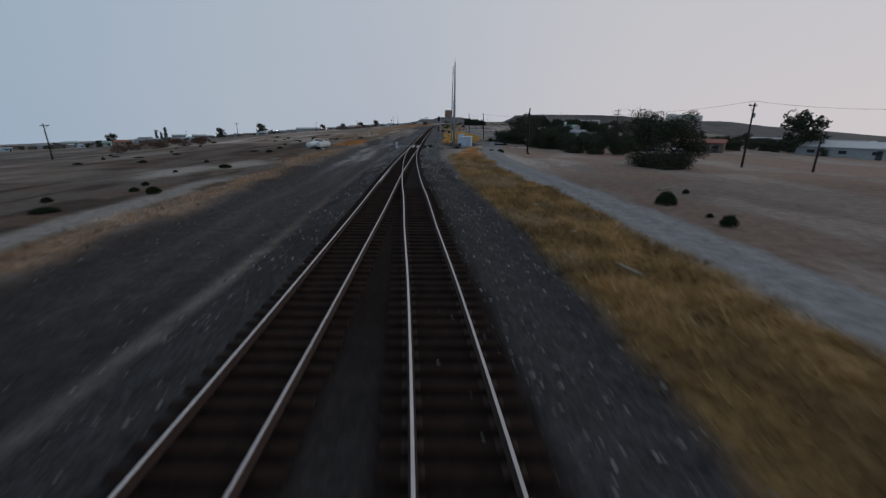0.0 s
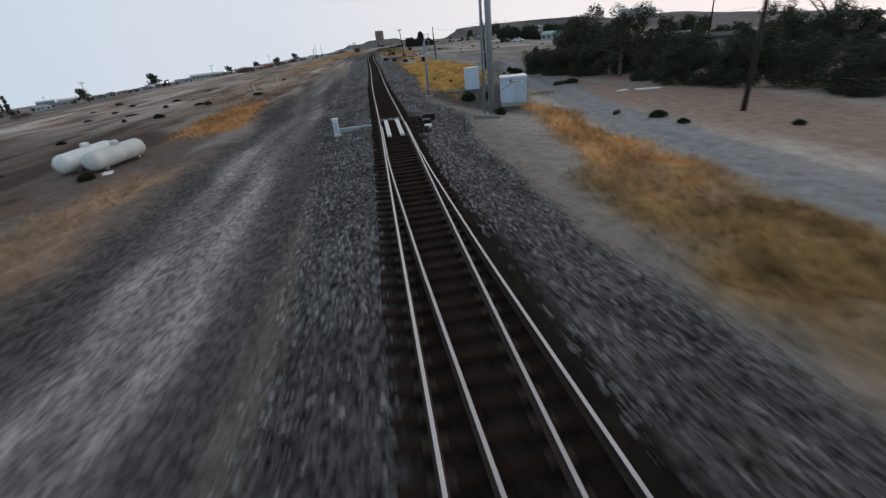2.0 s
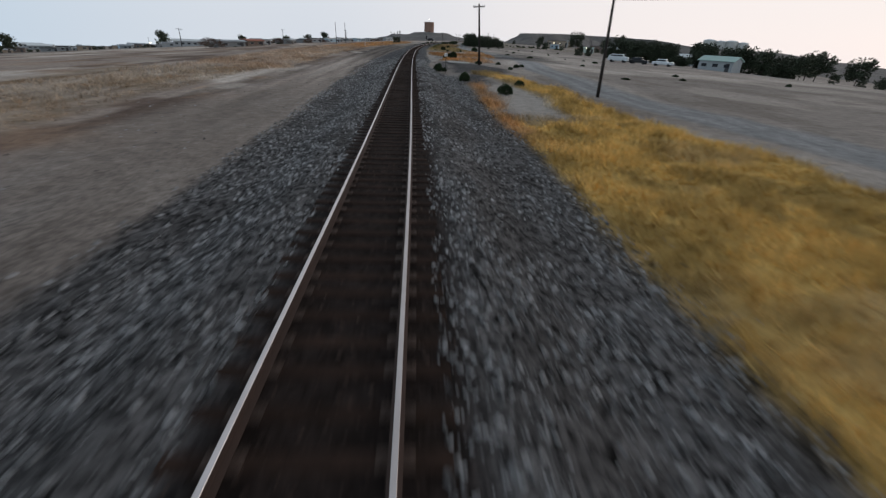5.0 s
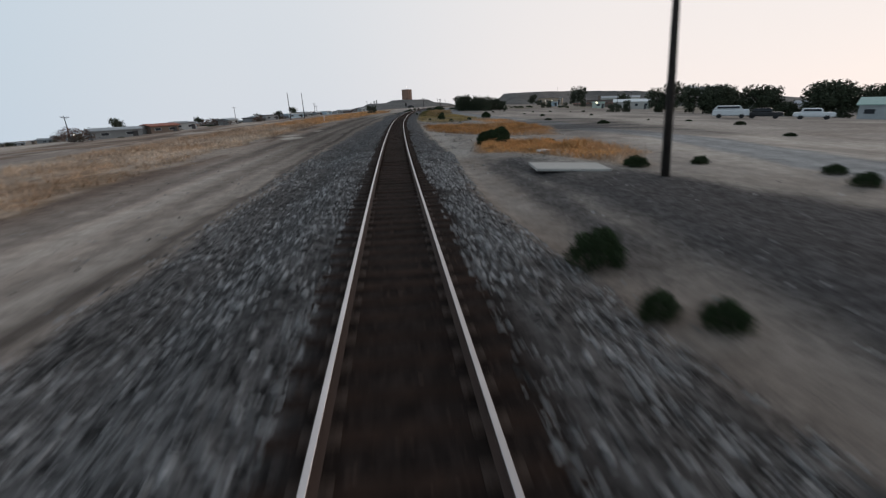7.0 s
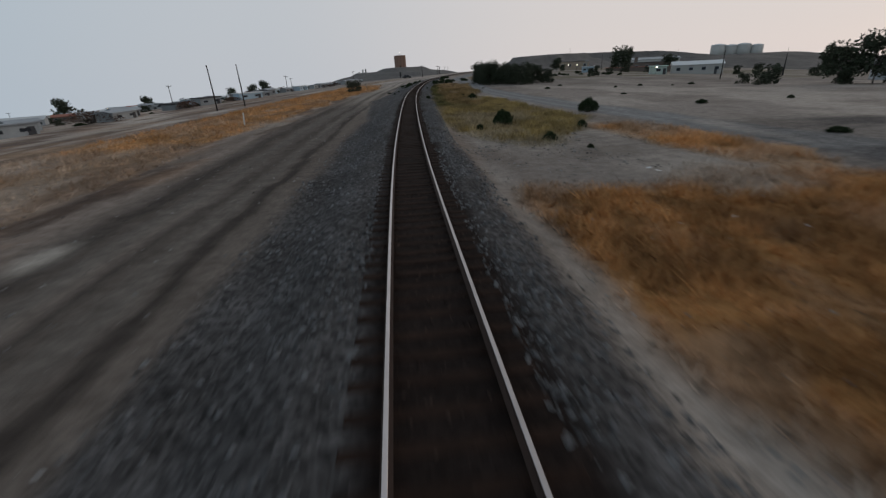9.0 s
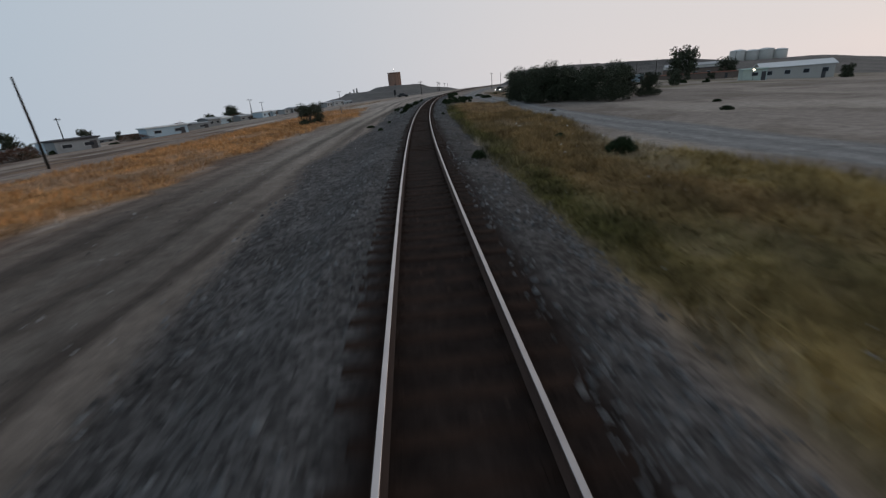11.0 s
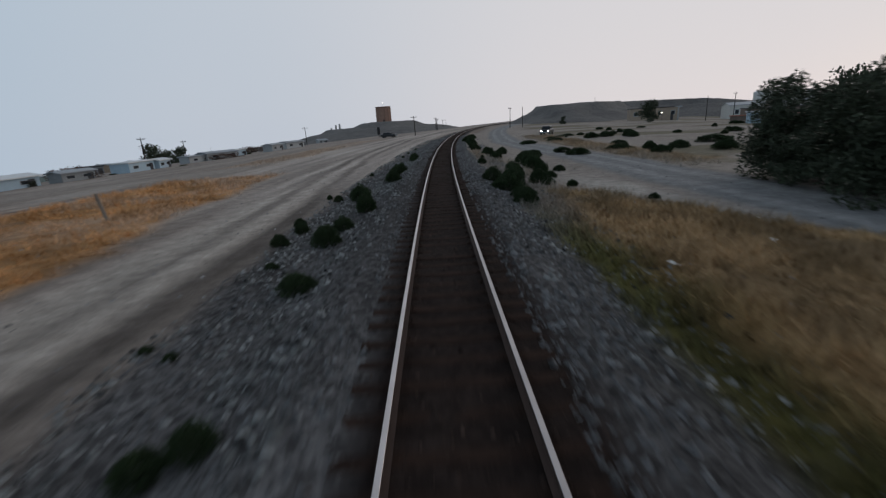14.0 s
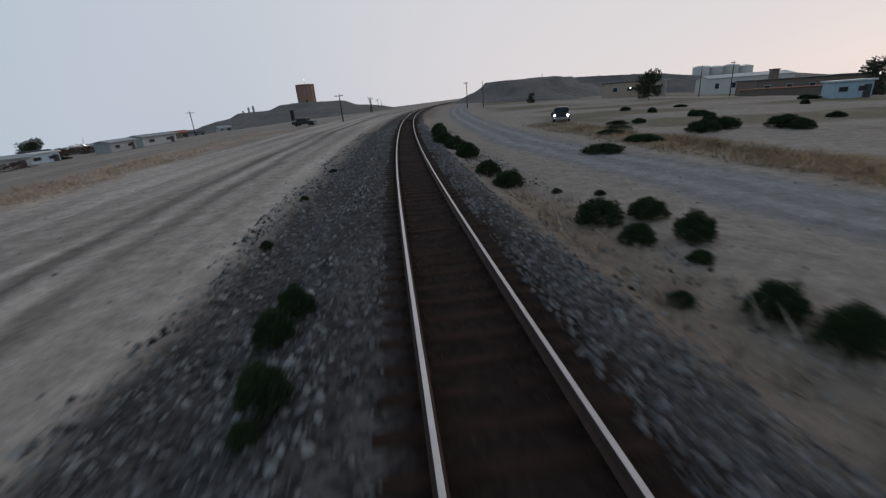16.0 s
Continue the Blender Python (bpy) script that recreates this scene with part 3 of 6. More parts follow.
def build_ground():
    s = np.concatenate([-np.geomspace(40, 2500, 14)[::-1], np.arange(-36, -8, 2.0), np.arange(-8, 425, 0.5), np.arange(425, 520, 2.0),
                        np.geomspace(524, 4200, 26)])
    half = np.concatenate([np.arange(0, 6, 0.22), np.arange(6, 18, 0.4), np.arange(18, 34, 0.9), np.arange(34, 120, 2.6), np.geomspace(122, 4000, 20)])
    d = np.concatenate([-half[:0:-1], half])
    S, D = np.meshgrid(s, d, indexing="ij")
    X, Y = place(S, D)
    Z = ground_z(S, D)
    verts = np.stack([X, Y, Z], -1).reshape(-1, 3)
    a, b = len(s), len(d)
    i = (np.arange(a - 1)[:, None] * b + np.arange(b - 1)[None, :]).reshape(-1)
    faces = np.stack([i, i + 1, i + b + 1, i + b], -1)
    me = bpy.data.meshes.new("ground")
    me.vertices.add(len(verts))
    me.vertices.foreach_set("co", verts.ravel())
    me.loops.add(faces.size)
    me.loops.foreach_set("vertex_index", faces.ravel())
    me.polygons.add(len(faces))
    me.polygons.foreach_set("loop_start", np.arange(0, faces.size, 4))
    me.update(calc_edges=True)
    me.validate()
    col, _, grit = soil(S, D)
    at = me.attributes.new("soil", "FLOAT_COLOR", "POINT")
    at.data.foreach_set("color", np.concatenate([col.reshape(-1, 3), grit.reshape(-1, 1)], 1).astype(np.float32).ravel())
    me.materials.append(GROUND)
    me.polygons.foreach_set("use_smooth", [True] * len(faces))
    ob = new("ground", me)
    return tagged(ob, "bare desert ground with dry grass and grey dirt tracks", "ground", kind="structure")


build_ground()


# ---- railway ----
HALF = 0.755
TIE_STEP = 0.545
RAIL_PROFILE = [(-0.070, -0.172), (0.070, -0.172), (0.070, -0.160), (0.012, -0.140), (0.012, -0.045), (0.036, -0.034), (0.036, -0.004), (0.028, 0.0),
                (-0.028, 0.0), (-0.036, -0.004), (-0.036, -0.034), (-0.012, -0.045), (-0.012, -0.140), (-0.070, -0.160)]


def rail(parent, s0, s1, offset, step=2.0, taper=0.0):
    """A rail along the line; offset(s) gives its distance to the right. Web and head are meshes of their own."""
    n = max(2, int((s1 - s0) / step) + 1)
    ss = np.linspace(s0, s1, n)
    web, head = Geo(), Geo()
    x, y = place(ss, np.array([float(offset(v)) for v in ss]))
    k = len(RAIL_PROFILE)
    pts, top = [], []
    for i in range(n):
        j0, j1 = max(i - 1, 0), min(i + 1, n - 1)
        a = Vector((x[j1] - x[j0], y[j1] - y[j0], 0)).normalized()
        r = Vector((a.y, -a.x, 0))
        for u, z in RAIL_PROFILE:
            pts.append(Vector((x[i], y[i], z)) + r * u)
        for u, z in ((-0.0335, -0.0045), (-0.026, 0.0035), (0.026, 0.0035), (0.0335, -0.0045)):
            top.append(Vector((x[i], y[i], z)) + r * u)
    web.add(pts, [(i * k + j, i * k + (j + 1) % k, (i + 1) * k + (j + 1) % k, (i + 1) * k + j) for i in range(n - 1) for j in range(k)])
    head.add(top, [(i * 4 + j, i * 4 + j + 1, i * 4 + j + 5, i * 4 + j + 4) for i in range(n - 1) for j in range(3)])
    ob = part("rail", web, RAIL_RUST, parent, "rust-brown steel rail")
    part("rail_head", head, RAIL_HEAD, ob, "bright worn running surface")
    return ob


track = thing("railway_track", Matrix.Identity(4), "single railway track with worn steel rails on dark wooden ties", "railway track", kind="structure")
rail(track, -45, 560, lambda s: -HALF)
rail(track, -45, 560, lambda s: HALF)
siding = thing("railway_siding", Matrix.Identity(4), "second track that runs into the main line at a turnout", "railway track", kind="structure")
FROG = 46.5
rail(siding, -45, 79, lambda s: spur(s) + HALF if spur(s) > 0.07 else HALF + 0.07, 1.5)
rail(siding, -45, FROG - 1.2, lambda s: spur(s) - HALF, 1.5)
rail(siding, FROG + 0.8, 78.5, lambda s: max(spur(s), 0.09) - HALF, 1.5)
rail(siding, 34, 42, lambda s: 0.10 - HALF, 2.0)
for k, s in enumerate((80.95, 81.45)):
    x, y = place(s, 0.0)
    bar = Geo().box((0, 0, -0.10), (1.36, 0.07, 0.035), 0, 0.006)
    for u in (-0.45, 0.0, 0.45):
        bar.box((u, 0.0, -0.075), (0.12, 0.12, 0.04), 0, 0.008)
    ob = part("point_bar", bar, GALV, siding, "pale steel bar that ties the switch points")
    ob.matrix_basis = pose(float(x), float(y), 0, 0, 0, math.degrees(heading(s)))
for k in range(11):
    s = 76.2 + TIE_STEP * k
    x, y = place(s, 1.62 + 0.09 * math.sin(k * 2.3))
    ob = part("tie", Geo().box((0, 0, -0.275), (0.9, 0.225, 0.17), 0, 0.018), TIE, siding, "long dark switch tie end")
    ob.matrix_basis = pose(float(x), float(y), 0, 0, 0, math.degrees(heading(s)))
frog = Geo()
fx, fy = place(FROG, spur(FROG) - HALF)
frog.box((float(fx), float(fy), -0.085), (0.10, 2.2, 0.15), heading(FROG) + 0.03, 0.02)
part("frog", frog, RAIL_RUST, siding, "rusted cast steel crossing nose")


def tie_geo(length=2.6, w=0.225, h=0.17, seed=0, plates=(-HALF, HALF)):
    rng = random.Random(seed)
    g = Geo()
    g.box((rng.uniform(-0.03, 0.03), 0, -0.185 - h / 2), (length + rng.uniform(-0.05, 0.05), w, h), rng.uniform(-0.012, 0.012), 0.018)
    return g


def plate_geo(plates=(-HALF, HALF)):
    g = Geo()
    for p in plates:
        g.box((p, 0, -0.178), (0.36, 0.19, 0.016), 0, 0.0)
        for u in (-0.12, 0.12):
            g.box((p + u, 0.05 if u > 0 else -0.05, -0.163), (0.03, 0.03, 0.03))
    return g


TIE_MESHES = []
for k in range(6):
    me = tie_geo(seed=k).mesh("tie", TIE)
    g = plate_geo()
    n = len(me.vertices)
    both = Geo()
    t = tie_geo(seed=k)
    both.v, both.f = list(t.v), list(t.f)
    nb = len(both.f)
    both.add(g.v, g.f)
    me = both.mesh("tie", TIE)
    me.materials.append(PLATE)
    me.polygons.foreach_set("material_index", [0] * nb + [1] * (len(both.f) - nb))
    TIE_MESHES.append((me, both))


def lay_ties(parent, s0, s1, offset, near0, near1, length=None):
    """Ties along the line: those between near0 and near1 are objects of their own, the rest one mesh."""
    rng = random.Random(5)
    rest = Geo()
    for k in range(int((s1 - s0) / TIE_STEP)):
        s = s0 + k * TIE_STEP + rng.uniform(-0.035, 0.035)
        x, y = place(s, float(offset(s)))
        m = pose(float(x), float(y), rng.uniform(-0.012, 0.006), 0, 0, math.degrees(heading(s)) + rng.uniform(-0.9, 0.9))
        if length is not None:
            L = length(s)
            m = m @ Matrix.Diagonal((L / 2.6, 1, 1, 1))
        me, geo = TIE_MESHES[rng.randrange(6)]
        if near0 <= s < near1:
            ob = new("tie", me)
            ob.parent = parent
            ob.matrix_basis = m
        else:
            rest.add([m @ Vector(p) for p in geo.v], geo.f)
    if rest.f:
        ob = part("ties", rest, TIE, parent, "dark creosoted ties half sunk in ballast")
        ob["kind"] = "stuff"


# ---- poles, signals and boxes ----
def crossarm_pole(x, y, height, label, arms=1, lean=(0, 0), turn=0.0, group="", radius=0.14, arm=2.4, gear=False):
    p = thing("utility_pole", Matrix.Translation(stand(x, y, -0.05)) @ pose(0, 0, 0, lean[0], lean[1], turn), label, "utility pole", group)
    part("pole", Geo().tube([(0, 0, 0), (0.02, 0.01, height * 0.5), (0, 0, height)], [radius, radius * 0.85, radius * 0.62], 10), POLEWOOD, p, smooth=True)
    for k in range(arms):
        z = height - 0.35 - 0.9 * k
        a = part("crossarm", Geo().box((0, 0.14, z), (arm, 0.1, 0.12), 0, 0.01), POLEWOOD, p)
        for u in (-0.46, -0.27, 0.27, 0.46):
            part("insulator", Geo().lathe((u * arm, 0.14, z + 0.06), [(0.015, 0), (0.05, 0.03), (0.035, 0.09), (0.045, 0.13), (0.01, 0.16)], 8), GALV, a)
        part("brace", Geo().tube([(-arm * 0.27, 0.18, z - 0.03), (0, 0.16, z - 0.6)], 0.016, 6).tube([(arm * 0.27, 0.18, z - 0.03), (0, 0.16, z - 0.6)], 0.016, 6), GALV, p)
    if gear:
        part("transformer", Geo().lathe((0.32, 0, height * 0.78), [(0.05, -0.02), (0.2, 0), (0.21, 0.5), (0.05, 0.56)], 12), GALV, p)
    return p


def bare_pole(x, y, height, label, lean=(0, 0), group="", radius=0.13):
    p = thing("utility_pole", Matrix.Translation(stand(x, y, -0.05)) @ pose(0, 0, 0, lean[0], lean[1], 0), label, "utility pole", group)
    part("pole", Geo().tube([(0, 0, 0), (0.03, 0, height * 0.4), (0, 0, height)], [radius, radius * 0.88, radius * 0.66], 10), POLEWOOD, p, smooth=True)
    part("cap", Geo().lathe((0, 0, height), [(radius * 0.66, 0), (radius * 0.5, 0.05), (0.01, 0.08)], 8), POLEWOOD, p)
    return p


RP = "old line poles beside the track"
bare_pole(25.4, 71.0, 7.0, "dark leaning wooden pole with a junction box near its foot", (0, 0), RP, 0.15)
bare_pole(27.3, 116.3, 6.5, "dark wooden pole without a crossarm in dry grass", (0, -2.5), RP)
bare_pole(31.0, 160.5, 6.8, "dark wooden pole without a crossarm", (0, -1.5), RP)
crossarm_pole(28.9, 190.4, 7.4, "tall dark wooden pole with a short crossarm", 1, (0, -4.5), -12, RP, 0.16, 1.5)
LPG = "poles in the field left of the line"
bare_pole(3.9, 302.0, 6.8, "thin dark wooden pole standing in dry grass", (0, -0.5), LPG, 0.11)
crossarm_pole(6.9, 309.0, 6.9, "thin dark pole with a small fitting near its top", 0, (0, -0.5), 0, LPG, 0.11, gear=False)


def switch_machine():
    x, y, z = stand(3.9, 80.6, 0)
    h = math.degrees(heading(80))
    m = thing("switch_stand", Matrix.Translation((x, y, z)) @ pose(0, 0, 0, 0, 0, h), "white square switch stand with a flat cap beside the track", "switch stand")
    part("post", Geo().box((0, 0, 0.52), (0.34, 0.34, 1.04), 0, 0.02, taper=0.9), ROOF_WHITE, m)
    part("cap", Geo().box((0, 0, 1.08), (0.40, 0.40, 0.10), 0, 0.025), ROOF_WHITE, m)
    part("foot", Geo().box((0.05, 0, 0.04), (0.6, 0.5, 0.09), 0, 0.015), CONCRETE, m)
    part("door", Geo().box((0, -0.175, 0.55), (0.24, 0.012, 0.7), 0, 0.004), WHITE, m)
    part("throw_rod", Geo().tube([(0.18, 0.05, 0.20), (0.7, 0.05, 0.27), (1.3, 0.05, 0.36), (2.25, 0.05, 0.36)], [0.05, 0.05, 0.045, 0.04], 8), ROOF_WHITE, m, "pale steel throw rod")
    part("rod_cover", Geo().box((0.85, 0.05, 0.34), (1.25, 0.30, 0.26), 0, 0.03).box((1.85, 0.05, 0.40), (0.72, 0.20, 0.16), 0, 0.02), GALV, m, "pale sheet-metal cover over the rod")
    return m


switch_machine()
for d in (-0.34, 0.38):
    ss = np.linspace(75.7, 80.8, 7)
    x, y = place(ss, np.full(7, d))
    duct = Geo()
    pts = []
    for i in range(7):
        for u, z in ((-0.12, -0.15), (0.12, -0.15), (0.12, -0.065), (0.10, -0.05), (-0.10, -0.05), (-0.12, -0.065)):
            pts.append((x[i] + u, y[i], z))
    duct.add(pts, [(i * 6 + j, i * 6 + (j + 1) % 6, i * 6 + 6 + (j + 1) % 6, i * 6 + 6 + j) for i in range(6) for j in range(6)] + [(5, 4, 3, 2, 1, 0), (36, 37, 38, 39, 40, 41)])
    lone("heater_duct", duct, ROOF_WHITE, "long pale metal duct lying between the rails", "switch heater", "ducts between the rails")
for s, d, size, mat, lab in ((80.8, 2.5, (0.8, 0.55, 0.38), BLACK, "low black switch motor box on the tie ends"), (79.4, 2.2, (0.5, 0.7, 0.22), BLACK, "flat black junction box beside the rail"),
                             (77.9, 2.1, (0.42, 0.3, 0.14), ROOF_WHITE, "small pale metal cover on the ballast")):
    x, y, z = on_ground(s, d)
    b = thing("junction_box", Matrix.Translation((x, y, z)) @ pose(0, 0, 0, 0, 0, math.degrees(heading(s))), lab, "junction box")
    part("housing", Geo().box((0, 0, size[2] / 2), size, 0, 0.03), mat, b)
    part("lid", Geo().box((0, 0, size[2] + 0.02), (size[0] * 1.04, size[1] * 1.04, 0.035), 0, 0.01), mat, b)
x, y, z = on_ground(76.8, 4.1)
lone("marker_stake", Geo().tube([(x, y, z - 0.1), (x + 0.02, y, z + 0.75)], [0.03, 0.022], 6), POLEWOOD, "thin dark stake in the gravel", "stake")


def equipment_box(x, y, size, label, vents=True, bar=False, turn=0.0, lift=0.25):
    b = thing("equipment_cabinet", Matrix.Translation(stand(x, y, 0)) @ pose(0, 0, 0, 0, 0, turn), label, "equipment cabinet")
    w, dp, h = size
    part("plinth", Geo().box((0, 0, lift / 2), (w * 0.94, dp * 0.92, lift), 0, 0.01), CONCRETE if lift > 0.15 else BLACK, b)
    body = part("body", Geo().box((0, 0, lift + h / 2), (w, dp, h), 0, 0.015), WHITE, b)
    part("roof", Geo().box((0, 0, lift + h + 0.04), (w * 1.05, dp * 1.08, 0.09), 0, 0.02), ROOF_WHITE, b)
    doors = 2 if w > 1.6 else 1
    for k in range(doors):
        cx = (k - (doors - 1) / 2) * w / doors
        dr = part("door", Geo().box((cx, -dp / 2 - 0.012, lift + h * 0.49), (w / doors * 0.92, 0.024, h * 0.9), 0, 0.006), WHITE, b)
        part("handle", Geo().box((cx + w / doors * 0.36, -dp / 2 - 0.045, lift + h * 0.5), (0.03, 0.04, 0.18), 0, 0.006), GALV, dr)
        for z in (0.15, 0.8):
            part("hinge", Geo().tube([(cx - w / doors * 0.455, -dp / 2 - 0.028, lift + h * z), (cx - w / doors * 0.455, -dp / 2 - 0.028, lift + h * z + 0.12)], 0.016, 6), GALV, dr)
    if not bar:
        # white box added in place of a bright glint at the upper corner
        part("lamp_plate", Geo().box((-w * 0.52, -dp * 0.42, lift + h * 0.93), (0.05, 0.09, 0.06), 0, 0.006), ROOF_WHITE, b, "small white box standing in for a bright glint")
    if bar:
        part("name_plate", Geo().box((w * 0.05, -dp / 2 - 0.032, lift + h * 0.82), (w * 0.62, 0.014, 0.17), 0, 0.004), ROOF_WHITE, b, "white name plate with dark bars")
        part("lettering", Geo().box((w * 0.05, -dp / 2 - 0.042, lift + h * 0.82), (w * 0.5, 0.006, 0.05), 0), BLACK, b, "row of unreadable dark letters")
        part("lamp_bracket", Geo().box((-w * 0.12, -dp / 2 - 0.09, lift + h * 0.9), (0.16, 0.14, 0.09), 0, 0.01), BLACK, b)
    return b


equipment_box(17.2, 83.2, (1.85, 1.5, 1.75), "pale blue metal signal bungalow with a flat lid and name plate", True, True, -20)
equipment_box(18.0, 95.2, (1.25, 1.0, 1.95), "tall white metal equipment cabinet standing on dark gravel", True, False, -4, 0.06)


def antenna_mast():
    m = thing("antenna_mast", Matrix.Translation(stand(14.4, 80.4, 0)) @ pose(0, 0, 0, 0, 0, -10), "tall twin-tube grey steel mast on a timber footing", "antenna mast")
    part("main_tube", Geo().tube([(0, 0, 0), (0, 0, 7.0), (0, 0, 14.6)], [0.215, 0.19, 0.09], 14), GALV, m, smooth=True)
    part("side_tube", Geo().tube([(-0.48, 0.1, 0.05), (-0.44, 0.1, 8.0), (-0.30, 0.08, 14.1)], [0.10, 0.09, 0.05], 10), GALV, m, smooth=True)
    part("flat_rail", Geo().box((-0.19, -0.04, 4.2), (0.05, 0.07, 8.4), 0, 0.01), GALV, m)
    for z in (0.8, 2.4, 4.0, 5.6, 7.2, 9.0, 11.0, 13.0):
        part("bracket", Geo().box((-0.22, 0.05, z), (0.55, 0.07, 0.06), 0.15, 0.01), GALV, m)
    part("footing", Geo().box((-0.2, 0, 0.05), (0.9, 0.6, 0.14), 0, 0.02), CONCRETE, m)
    part("antenna", Geo().tube([(0, 0, 14.6), (0, 0, 15.6)], [0.03, 0.012], 6).box((0, 0, 14.75), (0.3, 0.05, 0.05)), BLACK, m)
    part("cable", Geo().tube([(0.16, -0.05, 2.0), (0.18, -0.05, 1.0), (0.9, 0.3, 1.6), (1.6, 0.9, 1.8)], 0.02, 6), BLACK, m)
    return m


antenna_mast()
bx, by, bz = stand(13.9, 79.9)
lone("timber_beam", Geo().box((0, 0, 0.1), (0.2, 1.9, 0.17), 0, 0.012), OLDWOOD, "pale squared timber lying at the mast's foot", "timber beam", m=pose(bx - 0.2, by - 0.3, bz, 0, 0, 42))


def signal():
    m = thing("railway_signal", Matrix.Translation(stand(13.2, 94.0, 0)) @ pose(0, 0, 0, 0, 0, -10), "grey mast signal with two black heads and a maintenance cage", "railway signal")
    part("mast", Geo().tube([(0, 0, 0.1), (0, 0, 5.4)], [0.105, 0.09], 12), GALV, m, smooth=True)
    part("base", Geo().box((0, 0, 0.06), (0.62, 0.5, 0.2), 0.4, 0.02), CONCRETE, m)
    for z, r, dx in ((5.15, 0.36, -0.22), (3.35, 0.22, -0.2)):
        hgt = 0.62 if r > 0.3 else 0.22
        head = part("signal_head", Geo().box((dx, 0.02, z), (r * 0.9, 0.28, hgt + r * 0.6), 0, 0.08), BLACK, m, "black signal head with hooded lamps")
        plate = [(dx + (r * 0.78) * math.cos(a), -0.13, z + (hgt * 0.75 + 0.05) * math.sin(a)) for a in [i * math.pi / 10 for i in range(20)]]
        back = [(p[0], p[1] + 0.03, p[2]) for p in plate]
        part("backplate", Geo().add(plate + back, [tuple(range(20)), tuple(range(39, 19, -1))] + [(i, i + 20, (i + 1) % 20 + 20, (i + 1) % 20) for i in range(20)]), BLACK, head)
        for dz in ((0.24, 0, -0.24) if r > 0.3 else (0,)):
            part("hood", Geo().tube([(dx, -0.14, z + dz), (dx, -0.40, z + dz - 0.01)], [0.105, 0.115], 12), BLACK, head)
        part("arm", Geo().tube([(0, 0, z), (dx, 0.0, z)], 0.03, 6), GALV, m)
    cage = Geo()
    for z in (4.35, 4.85, 5.35):
        cage.tube([(0.0, -0.3, z), (0.45, -0.3, z), (0.5, 0.3, z), (0.0, 0.32, z)], 0.016, 6)
    for p in ((0.45, -0.3), (0.5, 0.3)):
        cage.tube([(p[0], p[1], 4.3), (p[0], p[1], 5.4)], 0.016, 6)
    part("cage", cage, GALV, m, "thin steel safety cage")
    lad = part("ladder", Geo().tube([(0.16, 0.22, 0.5), (0.16, 0.12, 5.3)], 0.018, 6).tube([(0.16, 0.52, 0.5), (0.16, 0.42, 5.3)], 0.018, 6), GALV, m)
    for k in range(15):
        z = 0.7 + 0.31 * k
        part("rung", Geo().tube([(0.16, 0.215 - 0.02 * k / 3, z), (0.16, 0.515 - 0.02 * k / 3, z)], 0.011, 5), GALV, lad)
    part("box", Geo().box((-0.08, -0.16, 1.0), (0.16, 0.14, 0.75), 0, 0.02), GALV, m)
    part("platform", Geo().box((0.2, 0, 4.3), (0.75, 0.66, 0.04), 0, 0.008), GALV, m)
    part("conduit", Geo().tube([(0.0, -0.12, 0.75), (0.38, -0.14, 0.55), (0.45, -0.14, 0.1)], 0.03, 6), GALV, m)
    return m


signal()


def gas_tank(x, y, length, r, turn, label):
    t = thing("gas_tank", Matrix.Translation(stand(x, y, r + 0.08)) @ pose(0, 0, 0, 0, 0, turn), label, "gas tank", "pair of gas tanks")
    prof = [(r * math.sin(a), -length / 2 + r * 0.8 * (1 - math.cos(a))) for a in [i * math.pi / 16 for i in range(9)]]
    prof += [(p[0], -p[1]) for p in prof[::-1]]
    part("shell", Geo().lathe((0, 0, 0), prof, 24, (0, 1, 0)), TANKPAINT, t, smooth=True)
    part("weld_band", Geo().lathe((0, 0, 0), [(r * 1.005, -0.03), (r * 1.005, 0.03)], 24, (0, 1, 0)), TANKPAINT, t)
    part("dome", Geo().lathe((0, 0.2, r * 0.94), [(0.24, 0), (0.24, 0.2), (0.14, 0.28), (0.01, 0.3)], 12), TANKPAINT, t, smooth=True)
    for u in (-0.3, 0.3):
        part("saddle", Geo().box((0, u * length, -r * 0.85), (r * 1.3, 0.14, r * 0.5), 0, 0.02), CONCRETE, t)
    return t


gas_tank(-9.35, 82.2, 4.4, 0.55, -19, "white rounded propane tank lying on bare ground")
gas_tank(-11.2, 82.9, 4.6, 0.55, -14, "white rounded propane tank with a valve dome on bare ground")
for x, y, lean in ((-3.97, 140.4, (4, -9)), (-5.8, 122.9, (3, -13)), (13.8, 268.9, (0, 4))):
    g = Geo().box((0, 0, 0.55), (0.11, 0.09, 1.25), 0, 0.012)
    lone("marker_post", g, ROOF_WHITE, "slim white leaning marker post on bare soil", "marker post", "white posts in the field", m=Matrix.Translation(stand(x, y)) @ pose(0, 0, 0, *lean, 10))


def track_sign():
    m = thing("track_sign", Matrix.Translation(on_ground(179.2, 4.45)) @ pose(0, 0, 0, 0, 0, -8), "small square white sign on a thin dark post in gravel", "sign")
    part("post", Geo().tube([(0, 0, -0.1), (0, 0, 2.05)], 0.025, 8), BLACK, m)
    part("plate", Geo().box((0, -0.035, 1.88), (0.33, 0.02, 0.32), 0, 0.006), ROOF_WHITE, m, "square white sign plate")
    part("symbol", Geo().box((0, -0.049, 1.88), (0.20, 0.006, 0.05), 0.0).box((0.03, -0.050, 1.86), (0.05, 0.008, 0.14)), BLACK, m, "dark unreadable mark")


